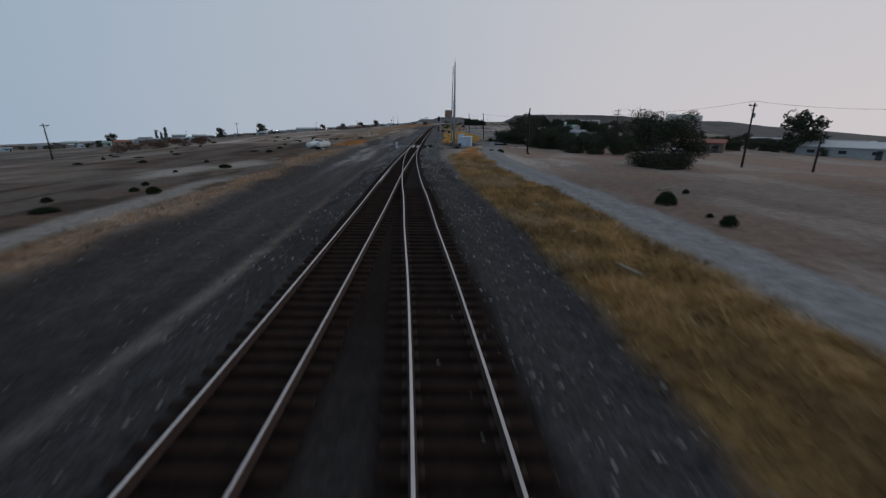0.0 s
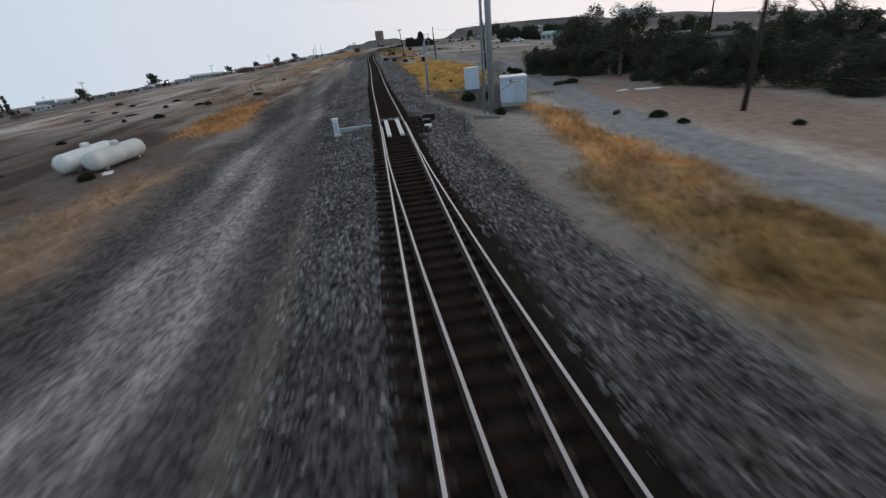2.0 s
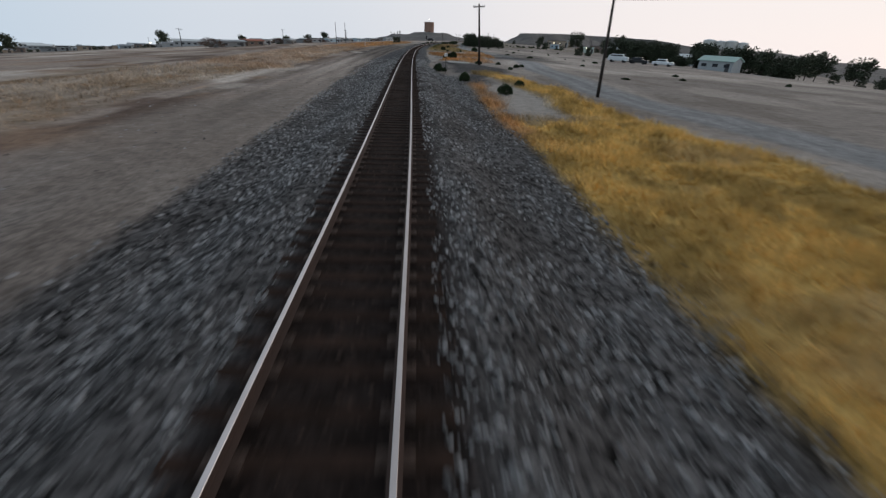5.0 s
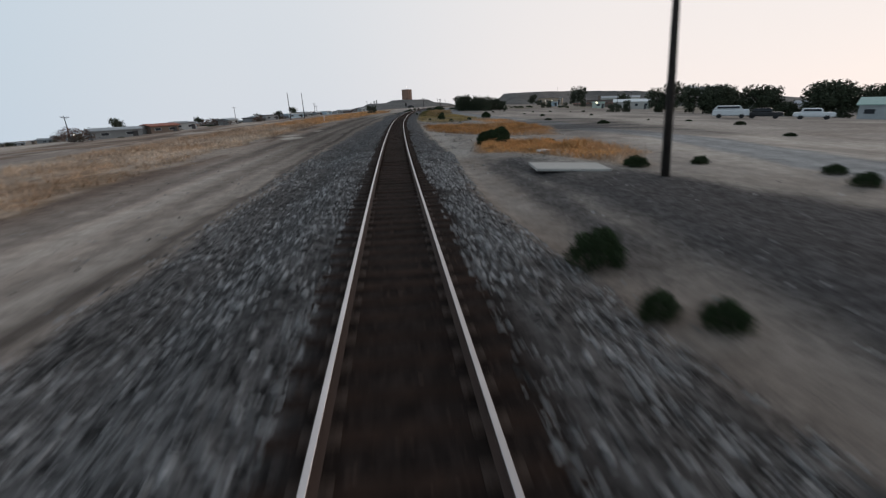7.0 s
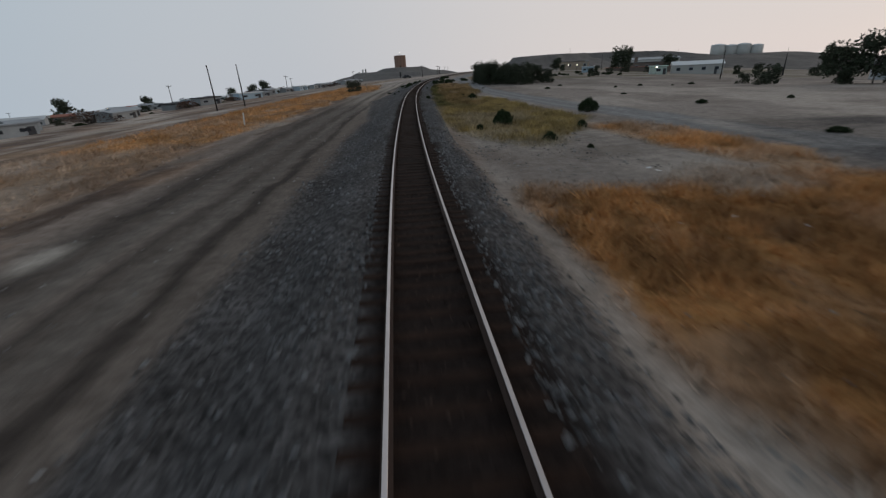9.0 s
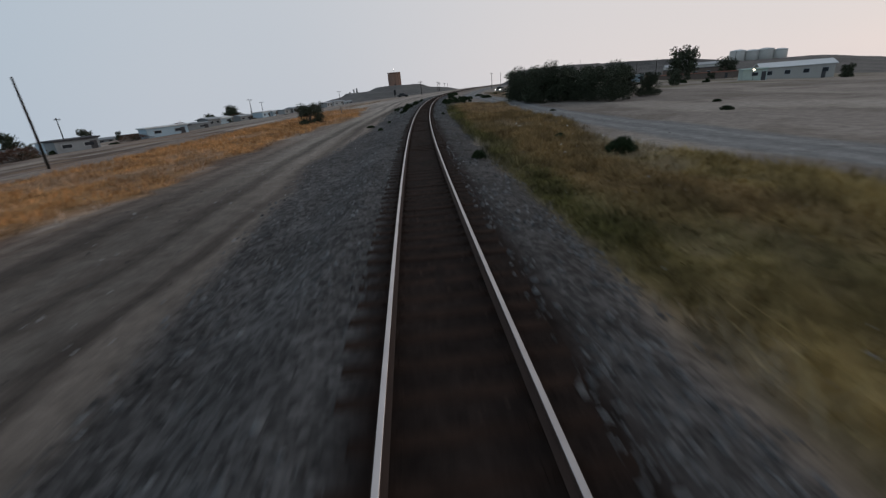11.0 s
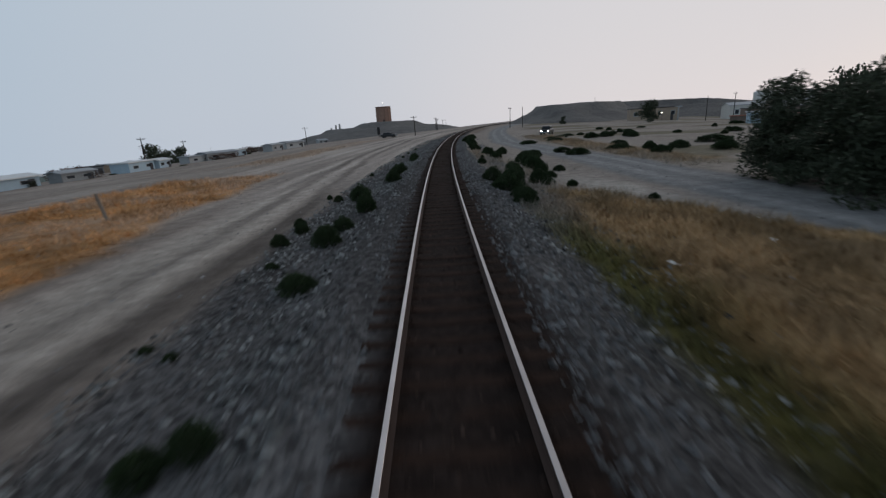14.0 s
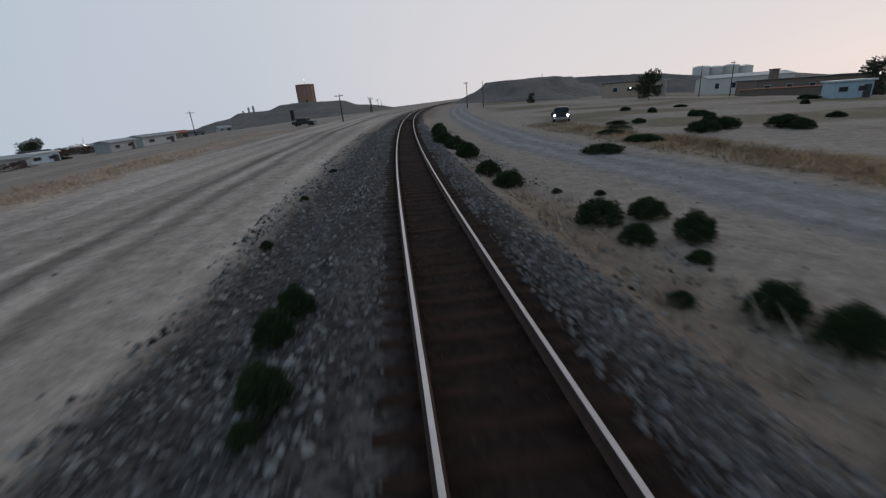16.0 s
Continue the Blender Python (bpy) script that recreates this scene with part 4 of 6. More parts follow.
track_sign()
lone("field_post", Geo().box((0, 0, 0.6), (0.13, 0.12, 1.4), 0, 0.012), OLDWOOD, "weathered wooden post leaning in orange grass", "post", m=Matrix.Translation(stand(31.26, 349.9)) @ pose(0, 0, 0, 2, -7, 10))


# ---- plants ----
def leaf_cloud(centres, radii, count, size, seed, flat=0.75):
    """Many small leaf blades scattered through round clumps, thicker towards their outside."""
    rng = np.random.default_rng(seed)
    centres, radii = np.asarray(centres, float), np.asarray(radii, float)
    w = radii ** 2
    k = rng.choice(len(centres), count, p=w / w.sum())
    v = rng.normal(size=(count, 3))
    v /= np.linalg.norm(v, axis=1, keepdims=True)
    r = radii[k] * rng.uniform(0.25, 1.05, count) ** 0.55
    p = centres[k] + v * r[:, None] * np.array((1, 1, flat))
    a = rng.normal(size=(count, 3))
    a /= np.linalg.norm(a, axis=1, keepdims=True)
    b = np.cross(a, rng.normal(size=(count, 3)))
    b /= np.linalg.norm(b, axis=1, keepdims=True)
    s = size * rng.uniform(0.55, 1.4, count)[:, None]
    a, b = a * s, b * s * 0.45
    p[:, 2] = np.maximum(p[:, 2], 0.02)
    verts = np.stack([p - a, p + b, p + a, p - b], 1).reshape(-1, 3)
    faces = np.arange(count * 4).reshape(-1, 4)
    return verts, faces


def cloud_mesh(name, verts, faces, mat):
    me = bpy.data.meshes.new(name)
    me.from_pydata(verts.tolist(), [], faces.tolist())
    me.materials.append(mat)
    return me


def sprigs(centres, radii, count, size, seed):
    """Fine narrow leaves on the skin of round clumps, pointing outwards and up."""
    rng = np.random.default_rng(seed)
    centres, radii = np.asarray(centres, float), np.asarray(radii, float)
    w = radii ** 2
    k = rng.choice(len(centres), count, p=w / w.sum())
    v = rng.normal(size=(count, 3))
    v /= np.linalg.norm(v, axis=1, keepdims=True)
    p = centres[k] + v * (radii[k] * rng.uniform(0.15, 1.05, count) ** 0.45)[:, None]
    p[:, 2] = np.maximum(p[:, 2], 0.015)
    out = p * np.array((1.0, 1.0, 0.8)) - np.array((0, 0, 0.05))
    out /= np.linalg.norm(out, axis=1, keepdims=True)
    a = out + np.array((0, 0, 0.55)) + rng.normal(0, 0.55, (count, 3))
    a /= np.linalg.norm(a, axis=1, keepdims=True)
    side = np.cross(a, rng.normal(size=(count, 3)))
    side /= np.linalg.norm(side, axis=1, keepdims=True)
    s = size * rng.uniform(0.5, 1.5, count)[:, None]
    tip, base = p + a * s, p - a * s
    side = side * s * 0.3
    verts = np.stack([base, p + side, tip, p - side], 1).reshape(-1, 3)
    return verts, np.arange(count * 4).reshape(-1, 4)


def bush_template(seed, leaves=6500, mat=SAGE):
    """A rounded desert shrub about 1 m across and 0.7 m high, standing at the origin."""
    rng = random.Random(seed)
    root = thing("bush", Matrix.Identity(4), "dark green sagebrush on gravel", "bush")
    stems, cs, rs = Geo(), [], []
    for k in range(44):
        a = k * 2.4 + rng.uniform(-0.4, 0.4)
        up = (k + 0.5) / 44
        lean = math.sqrt(max(0.0, 1 - up * up)) * rng.uniform(0.80, 1.06)
        tip = (0.37 * lean * math.cos(a), 0.37 * lean * math.sin(a), 0.10 + 0.46 * up * rng.uniform(0.86, 1.12))
        if k % 3 == 0:
            stems.tube([(0.03 * math.cos(a), 0.03 * math.sin(a), -0.03), (tip[0] * 0.5, tip[1] * 0.5, tip[2] * 0.55), tip], [0.018, 0.011, 0.004], 5)
        cs.append(tip)
        rs.append(rng.uniform(0.09, 0.15))
    cs.append((0, 0, 0.28))
    rs.append(0.30)
    part("stem", stems, TWIG, root)
    v, f = sprigs(cs, rs, leaves, 0.030, seed + 40)
    ob = new("foliage", cloud_mesh("foliage", v, f, mat))
    ob.parent = root
    return root


BUSHES = [bush_template(k) for k in range(5)]
USED = set()


def put_bush(s, d, w, h, label="", group="sagebrush along the line"):
    rng = random.Random(int(s * 31 + d * 17))
    k = rng.randrange(5)
    x, y, z = on_ground(s, d, -0.02)
    m = pose(x, y, z, 0, 0, rng.uniform(0, 360)) @ Matrix.Diagonal((w, w * rng.uniform(0.85, 1.1), h / 0.74, 1))
    if not label:
        label = ("large dense dark green sagebrush" if w > 1.4 else "rounded dark green sagebrush" if w > 0.8 else "small dark tuft of sagebrush")
        label += " on the ballast slope" if abs(d) < 5 else " on bare desert soil"
    if k in USED:
        own = BUSHES[k].scale
        ob = copy_thing(BUSHES[k], m @ Matrix.Diagonal((1 / own[0], 1 / own[1], 1 / own[2], 1)))
    else:
        ob = BUSHES[k]
        ob.matrix_basis = m
        USED.add(k)
    tagged(ob, label, "bush", group)


for row in """28 19 1.5 1;32 22.7 0.6 0.4;22 19.1 1 0.7;24 19.4 0.5 0.3;74 14.5 1.1 0.45;72 14.6 0.7 0.3;69 18.2 0.6 0.3;93 18.2 1.3 0.4;88.5 7 1.4 0.85;88.5 8.6 0.9 0.7;81 7.5 1.1 0.5;92 17.8 1.3 0.35
107 17.6 1 0.6;110 17.2 0.9 0.7;106 16.6 1.4 0.9;111 14.9 0.4 0.3;108 15.9 0.5 0.25;117 23.9 0.9 0.5;108 7 0.5 0.55;104 8.3 0.55 0.5;256 7.1 1.7 1.25;254 5 0.6 0.5;248 8.2 1 0.6;262 16 2 1.3
252 11.6 0.8 0.6;245 9.4 0.4 0.25;231 26 1.7 0.5;286 2.4 0.7 0.45;292 7.8 0.8 0.4;286 8.6 1.4 0.8;316 2.2 0.45 0.3;386 14.6 2.6 0.5;388 20 2.5 0.9;389 22.4 2.6 0.9;387 25 2.5 0.9;307 -3.7 0.5 0.3
315 -3.6 0.5 0.25;311 -5.1 0.9 0.25;32 -16.9 1.2 0.6;36 -20 0.7 0.35;29 -22 0.8 0.4;391 15 2.4 0.4;394 17 2.6 0.45;398 19 2.2 0.45;330.6 -3.4 0.7 0.4;330.8 -2.9 0.7 0.4;335.6 -3.3 0.95 0.5;337.5 -4.6 0.45 0.2
333.4 -5.2 0.3 0.15;333.1 -4.6 0.3 0.15;341.3 -3.5 0.83 0.55;341.4 -5 0.69 0.41;342.4 -5.4 0.55 0.37;339.4 -3.6 1 0.75;339.8 -5.2 0.7 0.45;347 -3.9 1.15 0.87;343.8 -3.1 1.01 0.83;344.6 -3.3 0.83 0.64;347 -5 0.51 0.37;347.7 -5.6 0.37 0.28
352.1 -2.9 1.08 0.8;353 -3.1 0.8 0.75;356 -3.1 1 0.8;357 -2.9 0.9 0.75;365 -2.6 0.74 0.69;366.6 -2.9 0.74 0.64;367.3 -2.7 0.69 0.64;364.5 -2.7 0.41 0.32;371.7 -4.4 0.42 0.28;377.4 -4.5 0.41 0.23;384 -4.3 0.55 0.23;356.8 -5 0.37 0.27
343.6 3.4 1.18 0.84;345.4 3.5 1.01 0.56;347.7 6.5 0.73 0.39;348.7 5.6 0.9 0.39;351.3 6.2 1.12 0.45;347.1 3.2 1.75 0.95;348.8 3.7 1.62 1.12;349.9 2.8 1.23 0.9;350.5 4 1.12 0.9;349.4 5.2 1.1 0.84;352.2 4.5 1.06 0.78
352.4 5.8 0.84 0.39;354.3 4.6 1.29 0.84;353.3 6.2 1.1 0.85;354.2 7.6 0.9 0.45;356.1 6.3 1.57 1.01;358.4 6.5 1.68 1.06;360.2 6.5 1.79 0.95;362.2 7 1.68 0.84;364.1 7.9 1.57 0.73;363.6 11.6 2.24 0.67;367.2 11.2 2.02 0.56;360.1 3.1 0.78 0.56
371 4.5 1.34 0.78;371 5.9 1.2 0.62;369.3 4.6 0.9 0.56;369 5.8 1.12 0.78;376.4 3.5 1.34 0.73;379 3.3 1.34 0.78;384.8 3.3 1.79 1.01;388.8 3.1 1.68 1.01;391.4 2.6 1.68 1.01;396 2.8 1.68 1.01;401 3 1.68 1.01;406 3.4 1.68 1.01
382.9 10.6 2.35 0.56;374.7 4.8 0.45 0.22;373.9 6 0.45 0.22;366.2 16.1 2.6 0.7;361.1 17.5 1.9 0.7;365.3 18.4 1.4 0.8;369.4 26.4 3.5 0.8;361 22.4 2.4 0.9;364 20.4 2 0.8;373 18.6 2 0.5;343.5 8.5 0.56 0.28;365.7 4.6 0.9 0.7
364.8 4.85 0.95 0.75;313 13.4 0.8 0.2;366.4 3.6 0.5 0.3;367.9 5.1 0.6 0.3;184.3 3.9 1.35 0.85;182.1 3.85 0.75 0.5;208.2 6.9 1.5 0.85;207.4 6.5 1.1 0.8;193.9 10.1 1.2 0.5;193.8 12.9 0.8 0.4;190.3 15.5 0.9 0.4;188.2 14.3 0.9 0.5
169.8 5.6 1.15 0.8;184.3 12.8 0.7 0.4;161.8 7.8 1.4 0.85;172.8 5.9 1 0.6;166.3 9.9 1 0.6;210 7.4 0.9 0.8;207.3 6.2 1.1 0.9;207.1 7.4 1.6 1.15;206.6 5.8 0.45 0.3;206.1 7.2 0.9 0.5;205.5 10.4 0.9 0.25;181.6 4.5 0.7 0.5""".replace("\n", ";").split(";"):
    a = [float(q) for q in row.split()]
    put_bush(a[0], a[1], a[2], a[3])
rng = random.Random(77)
for k in range(62):
    s, d = rng.uniform(5, 150), -rng.uniform(15, 62)
    put_bush(s, d, rng.uniform(0.5, 1.9), rng.uniform(0.2, 0.5), "low dry brown tussock on bare desert soil", "scrub in the open field")
for k in range(22):
    s, d = rng.uniform(95, 330), rng.uniform(22, 55)
    put_bush(s, d, rng.uniform(0.5, 1.4), rng.uniform(0.2, 0.5), "low dusty tussock on open desert floor", "scrub in the open desert")


SCRUB = [bush_template(k + 60, 1100, RUSSET) for k in range(2)]
SCRUB_USED = set()
for k in range(34):
    t = k / 33
    s, d = 96 + 110 * t + rng.uniform(-10, 14), -60 - 62 * t + rng.uniform(-9, 9)
    x, y, z = on_ground(s, d, -0.05)
    w, h = rng.uniform(3.0, 6.5), rng.uniform(1.0, 1.9)
    m = pose(x, y, z, 0, 0, rng.uniform(0, 360)) @ Matrix.Diagonal((w, w * 0.7, h / 0.6, 1))
    j = k % 2
    ob = copy_thing(SCRUB[j], m) if j in SCRUB_USED else SCRUB[j]
    ob.matrix_basis = m
    SCRUB_USED.add(j)
    tagged(ob, "wide dry russet-brown thicket in the open field", "bush", "russet thickets of the field")


rng = random.Random(303)
for k in range(34):
    s, d = rng.uniform(368, 420), rng.uniform(18, 62)
    put_bush(s, d, rng.uniform(0.9, 2.4), rng.uniform(0.4, 0.85), "low dark green sagebrush clump on pale desert floor", "sagebrush flat before the works")


def tree_template(seed, height, spread, leaves, bare=0.0, low=0.25, leaf=0.15, mat=LEAF, trunk_r=0.14, label="", limbs=9):
    """A tree with a tapered trunk, limbs and twigs, and a crown of many small leaves in uneven clumps."""
    rng = random.Random(seed)
    root = thing("tree", Matrix.Identity(4), label or "dense dark green desert tree", "tree")
    wood, cs, rs = Geo(), [], []
    fork = height * max(low, 0.12)
    wood.tube([(0, 0, -0.1), (rng.uniform(-.1, .1), rng.uniform(-.1, .1), fork), (rng.uniform(-.3, .3), rng.uniform(-.3, .3), height * 0.62)], [trunk_r, trunk_r * 0.75, trunk_r * 0.35], 8)
    for k in range(limbs):
        a = 6.283 * k / limbs + rng.uniform(-0.4, 0.4)
        z0 = rng.uniform(fork * 0.6, height * 0.5)
        reach = spread * rng.uniform(0.45, 0.95) * 0.5
        top = min(height * rng.uniform(0.5, 0.98), height)
        if rng.random() < 0.35:
            top = height * rng.uniform(max(0.18, low), 0.5)
        e = Vector((reach * math.cos(a), reach * math.sin(a), top))
        mid = Vector((e.x * 0.45, e.y * 0.45, z0 + (e.z - z0) * 0.6))
        wood.tube([(0, 0, z0), mid, e], [trunk_r * 0.42, trunk_r * 0.26, 0.018], 6)
        for j in range(4 if bare < 0.5 else 8):
            q = mid.lerp(e, rng.uniform(0.1, 1.0))
            tip = q + Vector((rng.uniform(-1, 1), rng.uniform(-1, 1), rng.uniform(0.0, 1.2))) * spread * 0.13
            mm = q.lerp(tip, 0.5) + Vector((rng.uniform(-.1, .1), rng.uniform(-.1, .1), 0.05))
            wood.tube([q, mm, tip], [0.03, 0.02, 0.007], 4)
            if rng.random() >= bare:
                cs.append(tuple(tip))
                rs.append(spread * rng.uniform(0.07, 0.15))
        if rng.random() >= bare:
            cs.append(tuple(e))
            rs.append(spread * rng.uniform(0.09, 0.16))
    if bare < 0.5:
        for k in range(int(30 * (1 - bare))):
            a, r, t = rng.uniform(0, 6.28), spread * 0.5 * math.sqrt(rng.random()) * 0.92, rng.random()
            zz = height * (low + (0.93 - low) * t)
            cs.append((r * math.cos(a) * (1.05 - 0.45 * t), r * math.sin(a) * (1.05 - 0.45 * t), zz))
            rs.append(spread * rng.uniform(0.09, 0.19))
    if bare < 0.2 and low < 0.15:
        for k in range(20):
            a, r = k * 2.4, spread * rng.uniform(0.20, 0.42)
            cs.append((r * math.cos(a), r * math.sin(a), height * rng.uniform(0.06, 0.26)))
            rs.append(spread * rng.uniform(0.09, 0.15))
    part("trunk", wood, TWIG, root, "grey bark trunk and limbs")
    if cs and leaves:
        v, f = leaf_cloud(cs, rs, leaves, leaf, seed + 9, 0.85)
        ob = new("crown", cloud_mesh("crown", v, f, mat))
        ob.parent = root
    return root


TREES = {}


def put_tree(kind, x, y, scale, label, group="", turn=None, squash=1.0, sink=0.0):
    t = TREES[kind]
    rng = random.Random(int(x * 13 + y * 7))
    m = Matrix.Translation(stand(x, y, -sink)) @ pose(0, 0, 0, 0, 0, rng.uniform(0, 360) if turn is None else turn) @ Matrix.Diagonal((scale * squash, scale * squash, scale, 1))
    if t["used"]:
        ob = copy_thing(t["ob"], m)
    else:
        ob, t["used"] = t["ob"], True
        ob.matrix_basis = m
    tagged(ob, label, "tree", group)
    return ob


for name, args in {
    "broad0": (11, 6.0, 6.2, 15000, 0.0, 0.10, 0.115), "broad1": (23, 6.0, 5.4, 14000, 0.0, 0.08, 0.115), "broad2": (37, 6.0, 7.0, 16000, 0.05, 0.12, 0.115),
    "half": (51, 7.0, 6.0, 7000, 0.42, 0.25, 0.10), "dead": (67, 6.8, 6.4, 0, 1.0, 0.3, 0.13), "round": (71, 8.0, 8.0, 2200, 0.0, 0.22, 0.33),
    "cypress": (83, 8.0, 2.2, 2500, 0.0, 0.06, 0.2), "shrub": (91, 3.0, 5.4, 15000, 0.0, 0.02, 0.08), "thicket": (91, 4.8, 8.4, 46000, 0.0, 0.02, 0.085),
    "far0": (13, 6.0, 6.2, 1000, 0.0, 0.10, 0.38), "far1": (29, 6.0, 5.4, 950, 0.0, 0.08, 0.38), "far2": (31, 6.0, 7.4, 1000, 0.1, 0.12, 0.38)}.items():
    seed, hgt, spr, lv, bare, low, leaf = args
    TREES[name] = {"ob": tree_template(seed, hgt, spr, lv, bare, low, leaf, LEAF, 0.2 if bare > 0.3 else 0.14, limbs=10 if bare > 0.9 else 9), "used": False}

GROVE = "grove of trees beside the dirt road"
for s, d, k, sc in ((346, 15.6, 1, 0.9), (343.2, 15.4, 0, 0.98), (340, 15.8, 2, 0.95), (336.8, 15.6, 1, 1.0), (333.6, 16.0, 0, 1.0), (330.6, 16.4, 2, 1.0), (328, 18.4, 1, 1.0), (325.4, 20.6, 0, 1.0),
                    (322.2, 22.4, 2, 0.95), (344, 20, 2, 0.9), (339.5, 20.5, 0, 1.0), (335, 20.8, 1, 1.05), (330.5, 21.5, 2, 1.05), (326.5, 25, 1, 1.0), (325.5, 29, 0, 1.0), (330, 27, 2, 1.0), (346.5, 19, 0, 0.85)):
    x, y = place(s, d)
    tall = float(np.interp(s, [321, 330, 336, 343, 347], [0.80, 0.90, 0.92, 0.74, 0.66])) * (1 + 0.16 * math.sin(s * 2.9 + d))
    put_tree("broad%d" % k, float(x), float(y), sc * tall, "dense dark green tree leafed to the ground beside the road", GROVE, None, 1.0 / max(tall, 0.95))
YARD = "trees round the farmyard"
for x, y, k, sc, lab in ((30.2, 95.5, "broad1", 0.70, "dark green tree with low branches by a yard"), (33, 99.5, "half", 1.0, "half-bare tree with pale branching limbs"),
                         (32.5, 103.5, "broad0", 0.8, "dark green tree by a dirt yard"), (38, 111, "broad2", 0.85, "dark green tree with a ragged crown"),
                         (31.5, 90.5, "half", 1.0, "half-bare tree with pale crooked limbs"), (36, 93, "broad2", 0.9, "broad dark tree behind a shed"),
                         (30.5, 82.5, "broad0", 0.92, "dense dark tree beside the dirt road"), (31.5, 77.5, "broad1", 0.95, "dense dark tree beside the yard"),
                         (34.5, 85.5, "broad2", 0.95, "dense dark tree with a ragged crown"), (35.5, 80, "broad1", 1.05, "tall dark tree beside the yard"),
                         (51.5, 86.5, "dead", 1.3, "leafless dead tree with forked limbs"), (33.5, 71, "shrub", 0.85, "wide low thicket beside the yard"), (38, 74, "broad0", 0.8, "dark tree behind a thicket"),
                         (35.6, 49.8, "thicket", 1.15, "huge rounded dark green shrub beside the road"), (41, 97, "broad0", 1.0, "dark tree in the yard"), (40, 104, "broad1", 0.9, "dark tree beside the yard's sheds"),
                         (52, 106, "broad1", 1.1, "dark tree behind the sheds"), (46, 84, "broad2", 1.0, "dark tree by parked vehicles"), (57, 96, "half", 0.9, "thin half-bare tree in a dirt yard"),
                         (84, 80, "round", 1.1, "large round-crowned dark tree"), (46, 118, "broad1", 0.7, "low dark tree at the yard's edge"), (55, 130, "broad2", 0.9, "dark tree behind the yard"), (44, 110, "broad2", 0.8, "dark tree at the yard's edge")):
    put_tree(k, x, y, sc * (0.95 if k in ("shrub", "thicket", "half", "dead") or x > 37 else 0.80), lab, YARD)
for x, y, k, sc in ((28.7, 102.5, "shrub", 0.95), (29.3, 98.5, "shrub", 1.05), (30.5, 94.5, "shrub", 1.1), (31.5, 107, "shrub", 0.8), (31, 99, "half", 1.0), (33, 92, "broad0", 0.8), (31.5, 86.3, "shrub", 1.0), (32, 80, "shrub", 1.05), (33.5, 75, "broad2", 0.8), (36, 68.5, "shrub", 0.9), (39, 66.5, "broad1", 0.7),
                    (41, 70, "broad2", 0.85), (36.5, 88, "broad1", 1.0), (36, 98, "broad2", 0.9), (34, 106.5, "shrub", 0.9), (40, 82, "broad0", 1.0), (44.5, 72, "broad1", 0.85), (49, 76, "broad0", 0.9),
                    (53, 88, "broad2", 0.8), (39, 91, "broad0", 0.9), (66, 92, "broad1", 0.8), (73, 84, "broad2", 0.8), (33, 111, "broad1", 0.7)):
    put_tree(k, x, y, sc * (0.90 if k == "shrub" else 0.78), "wide low dark green thicket beside the yard" if k == "shrub" else "dense dark green tree leafed low beside the yard", YARD)
rng = random.Random(88)
for k in range(84):
    a, far = math.radians(rng.uniform(34, 58)), rng.uniform(88, 175)
    put_tree(rng.choice(["far0", "far1", "far2"]), 5 + far * math.sin(a), 25 + far * math.cos(a), rng.uniform(0.45, 0.75), "dark tree in the belt behind the yard", "belt of trees behind the yard")
sx, sy = place(323, -14.2)
put_tree("shrub", float(sx), float(sy), 0.86, "wide low dark green shrub in dry grass", "", 20)
ROW = "line of trees behind the houses"
rng = random.Random(12)
for k in range(40):
    t = k / 39
    x, y = 88 + 62 * t + rng.uniform(-3, 3), 284 - 78 * t + rng.uniform(-4, 4)
    put_tree(rng.choice(["far0", "far1", "far2", "round"]), x, y, rng.uniform(0.55, 0.9), "dark green tree in a row behind low houses", ROW)
for k in range(46):
    t = k / 45
    x, y = 92 + 22 * t + rng.uniform(-2, 4), 258 - 38 * t + rng.uniform(-2, 4)
    put_tree(rng.choice(["far0", "far1", "far2", "round"]) if k % 6 else "round", x, y, rng.uniform(0.55, 0.82) * (1.0 if k % 6 else 0.95), "dark green tree in a row behind parked vehicles", ROW)
for x, y, sc, k in ((134.6, 387, 1.15, "round"), (181, 417, 0.95, "round"), (141, 392, 0.7, "far0"), (102, 352, 0.75, "far1"), (96, 345, 0.6, "far0"), (120, 372, 0.7, "far2"),
                    (165, 362, 0.8, "far1"), (172, 352, 0.9, "far2"), (183, 345, 1.0, "far0"), (195, 335, 1.1, "far1"), (178, 338, 1.0, "round"), (160, 330, 1.0, "far2"), (205, 390, 1.1, "far0"),
                    (146, 402, 0.7, "far1"), (152, 394, 0.8, "far2"), (132, 436, 0.75, "round"), (140, 445, 0.8, "far0"), (196, 405, 0.9, "far2"), (124, 470, 0.7, "far1")):
    put_tree(k, x, y, sc, "dark green tree among far low buildings", "trees near the works")
LEFTT = "trees round the far settlement"
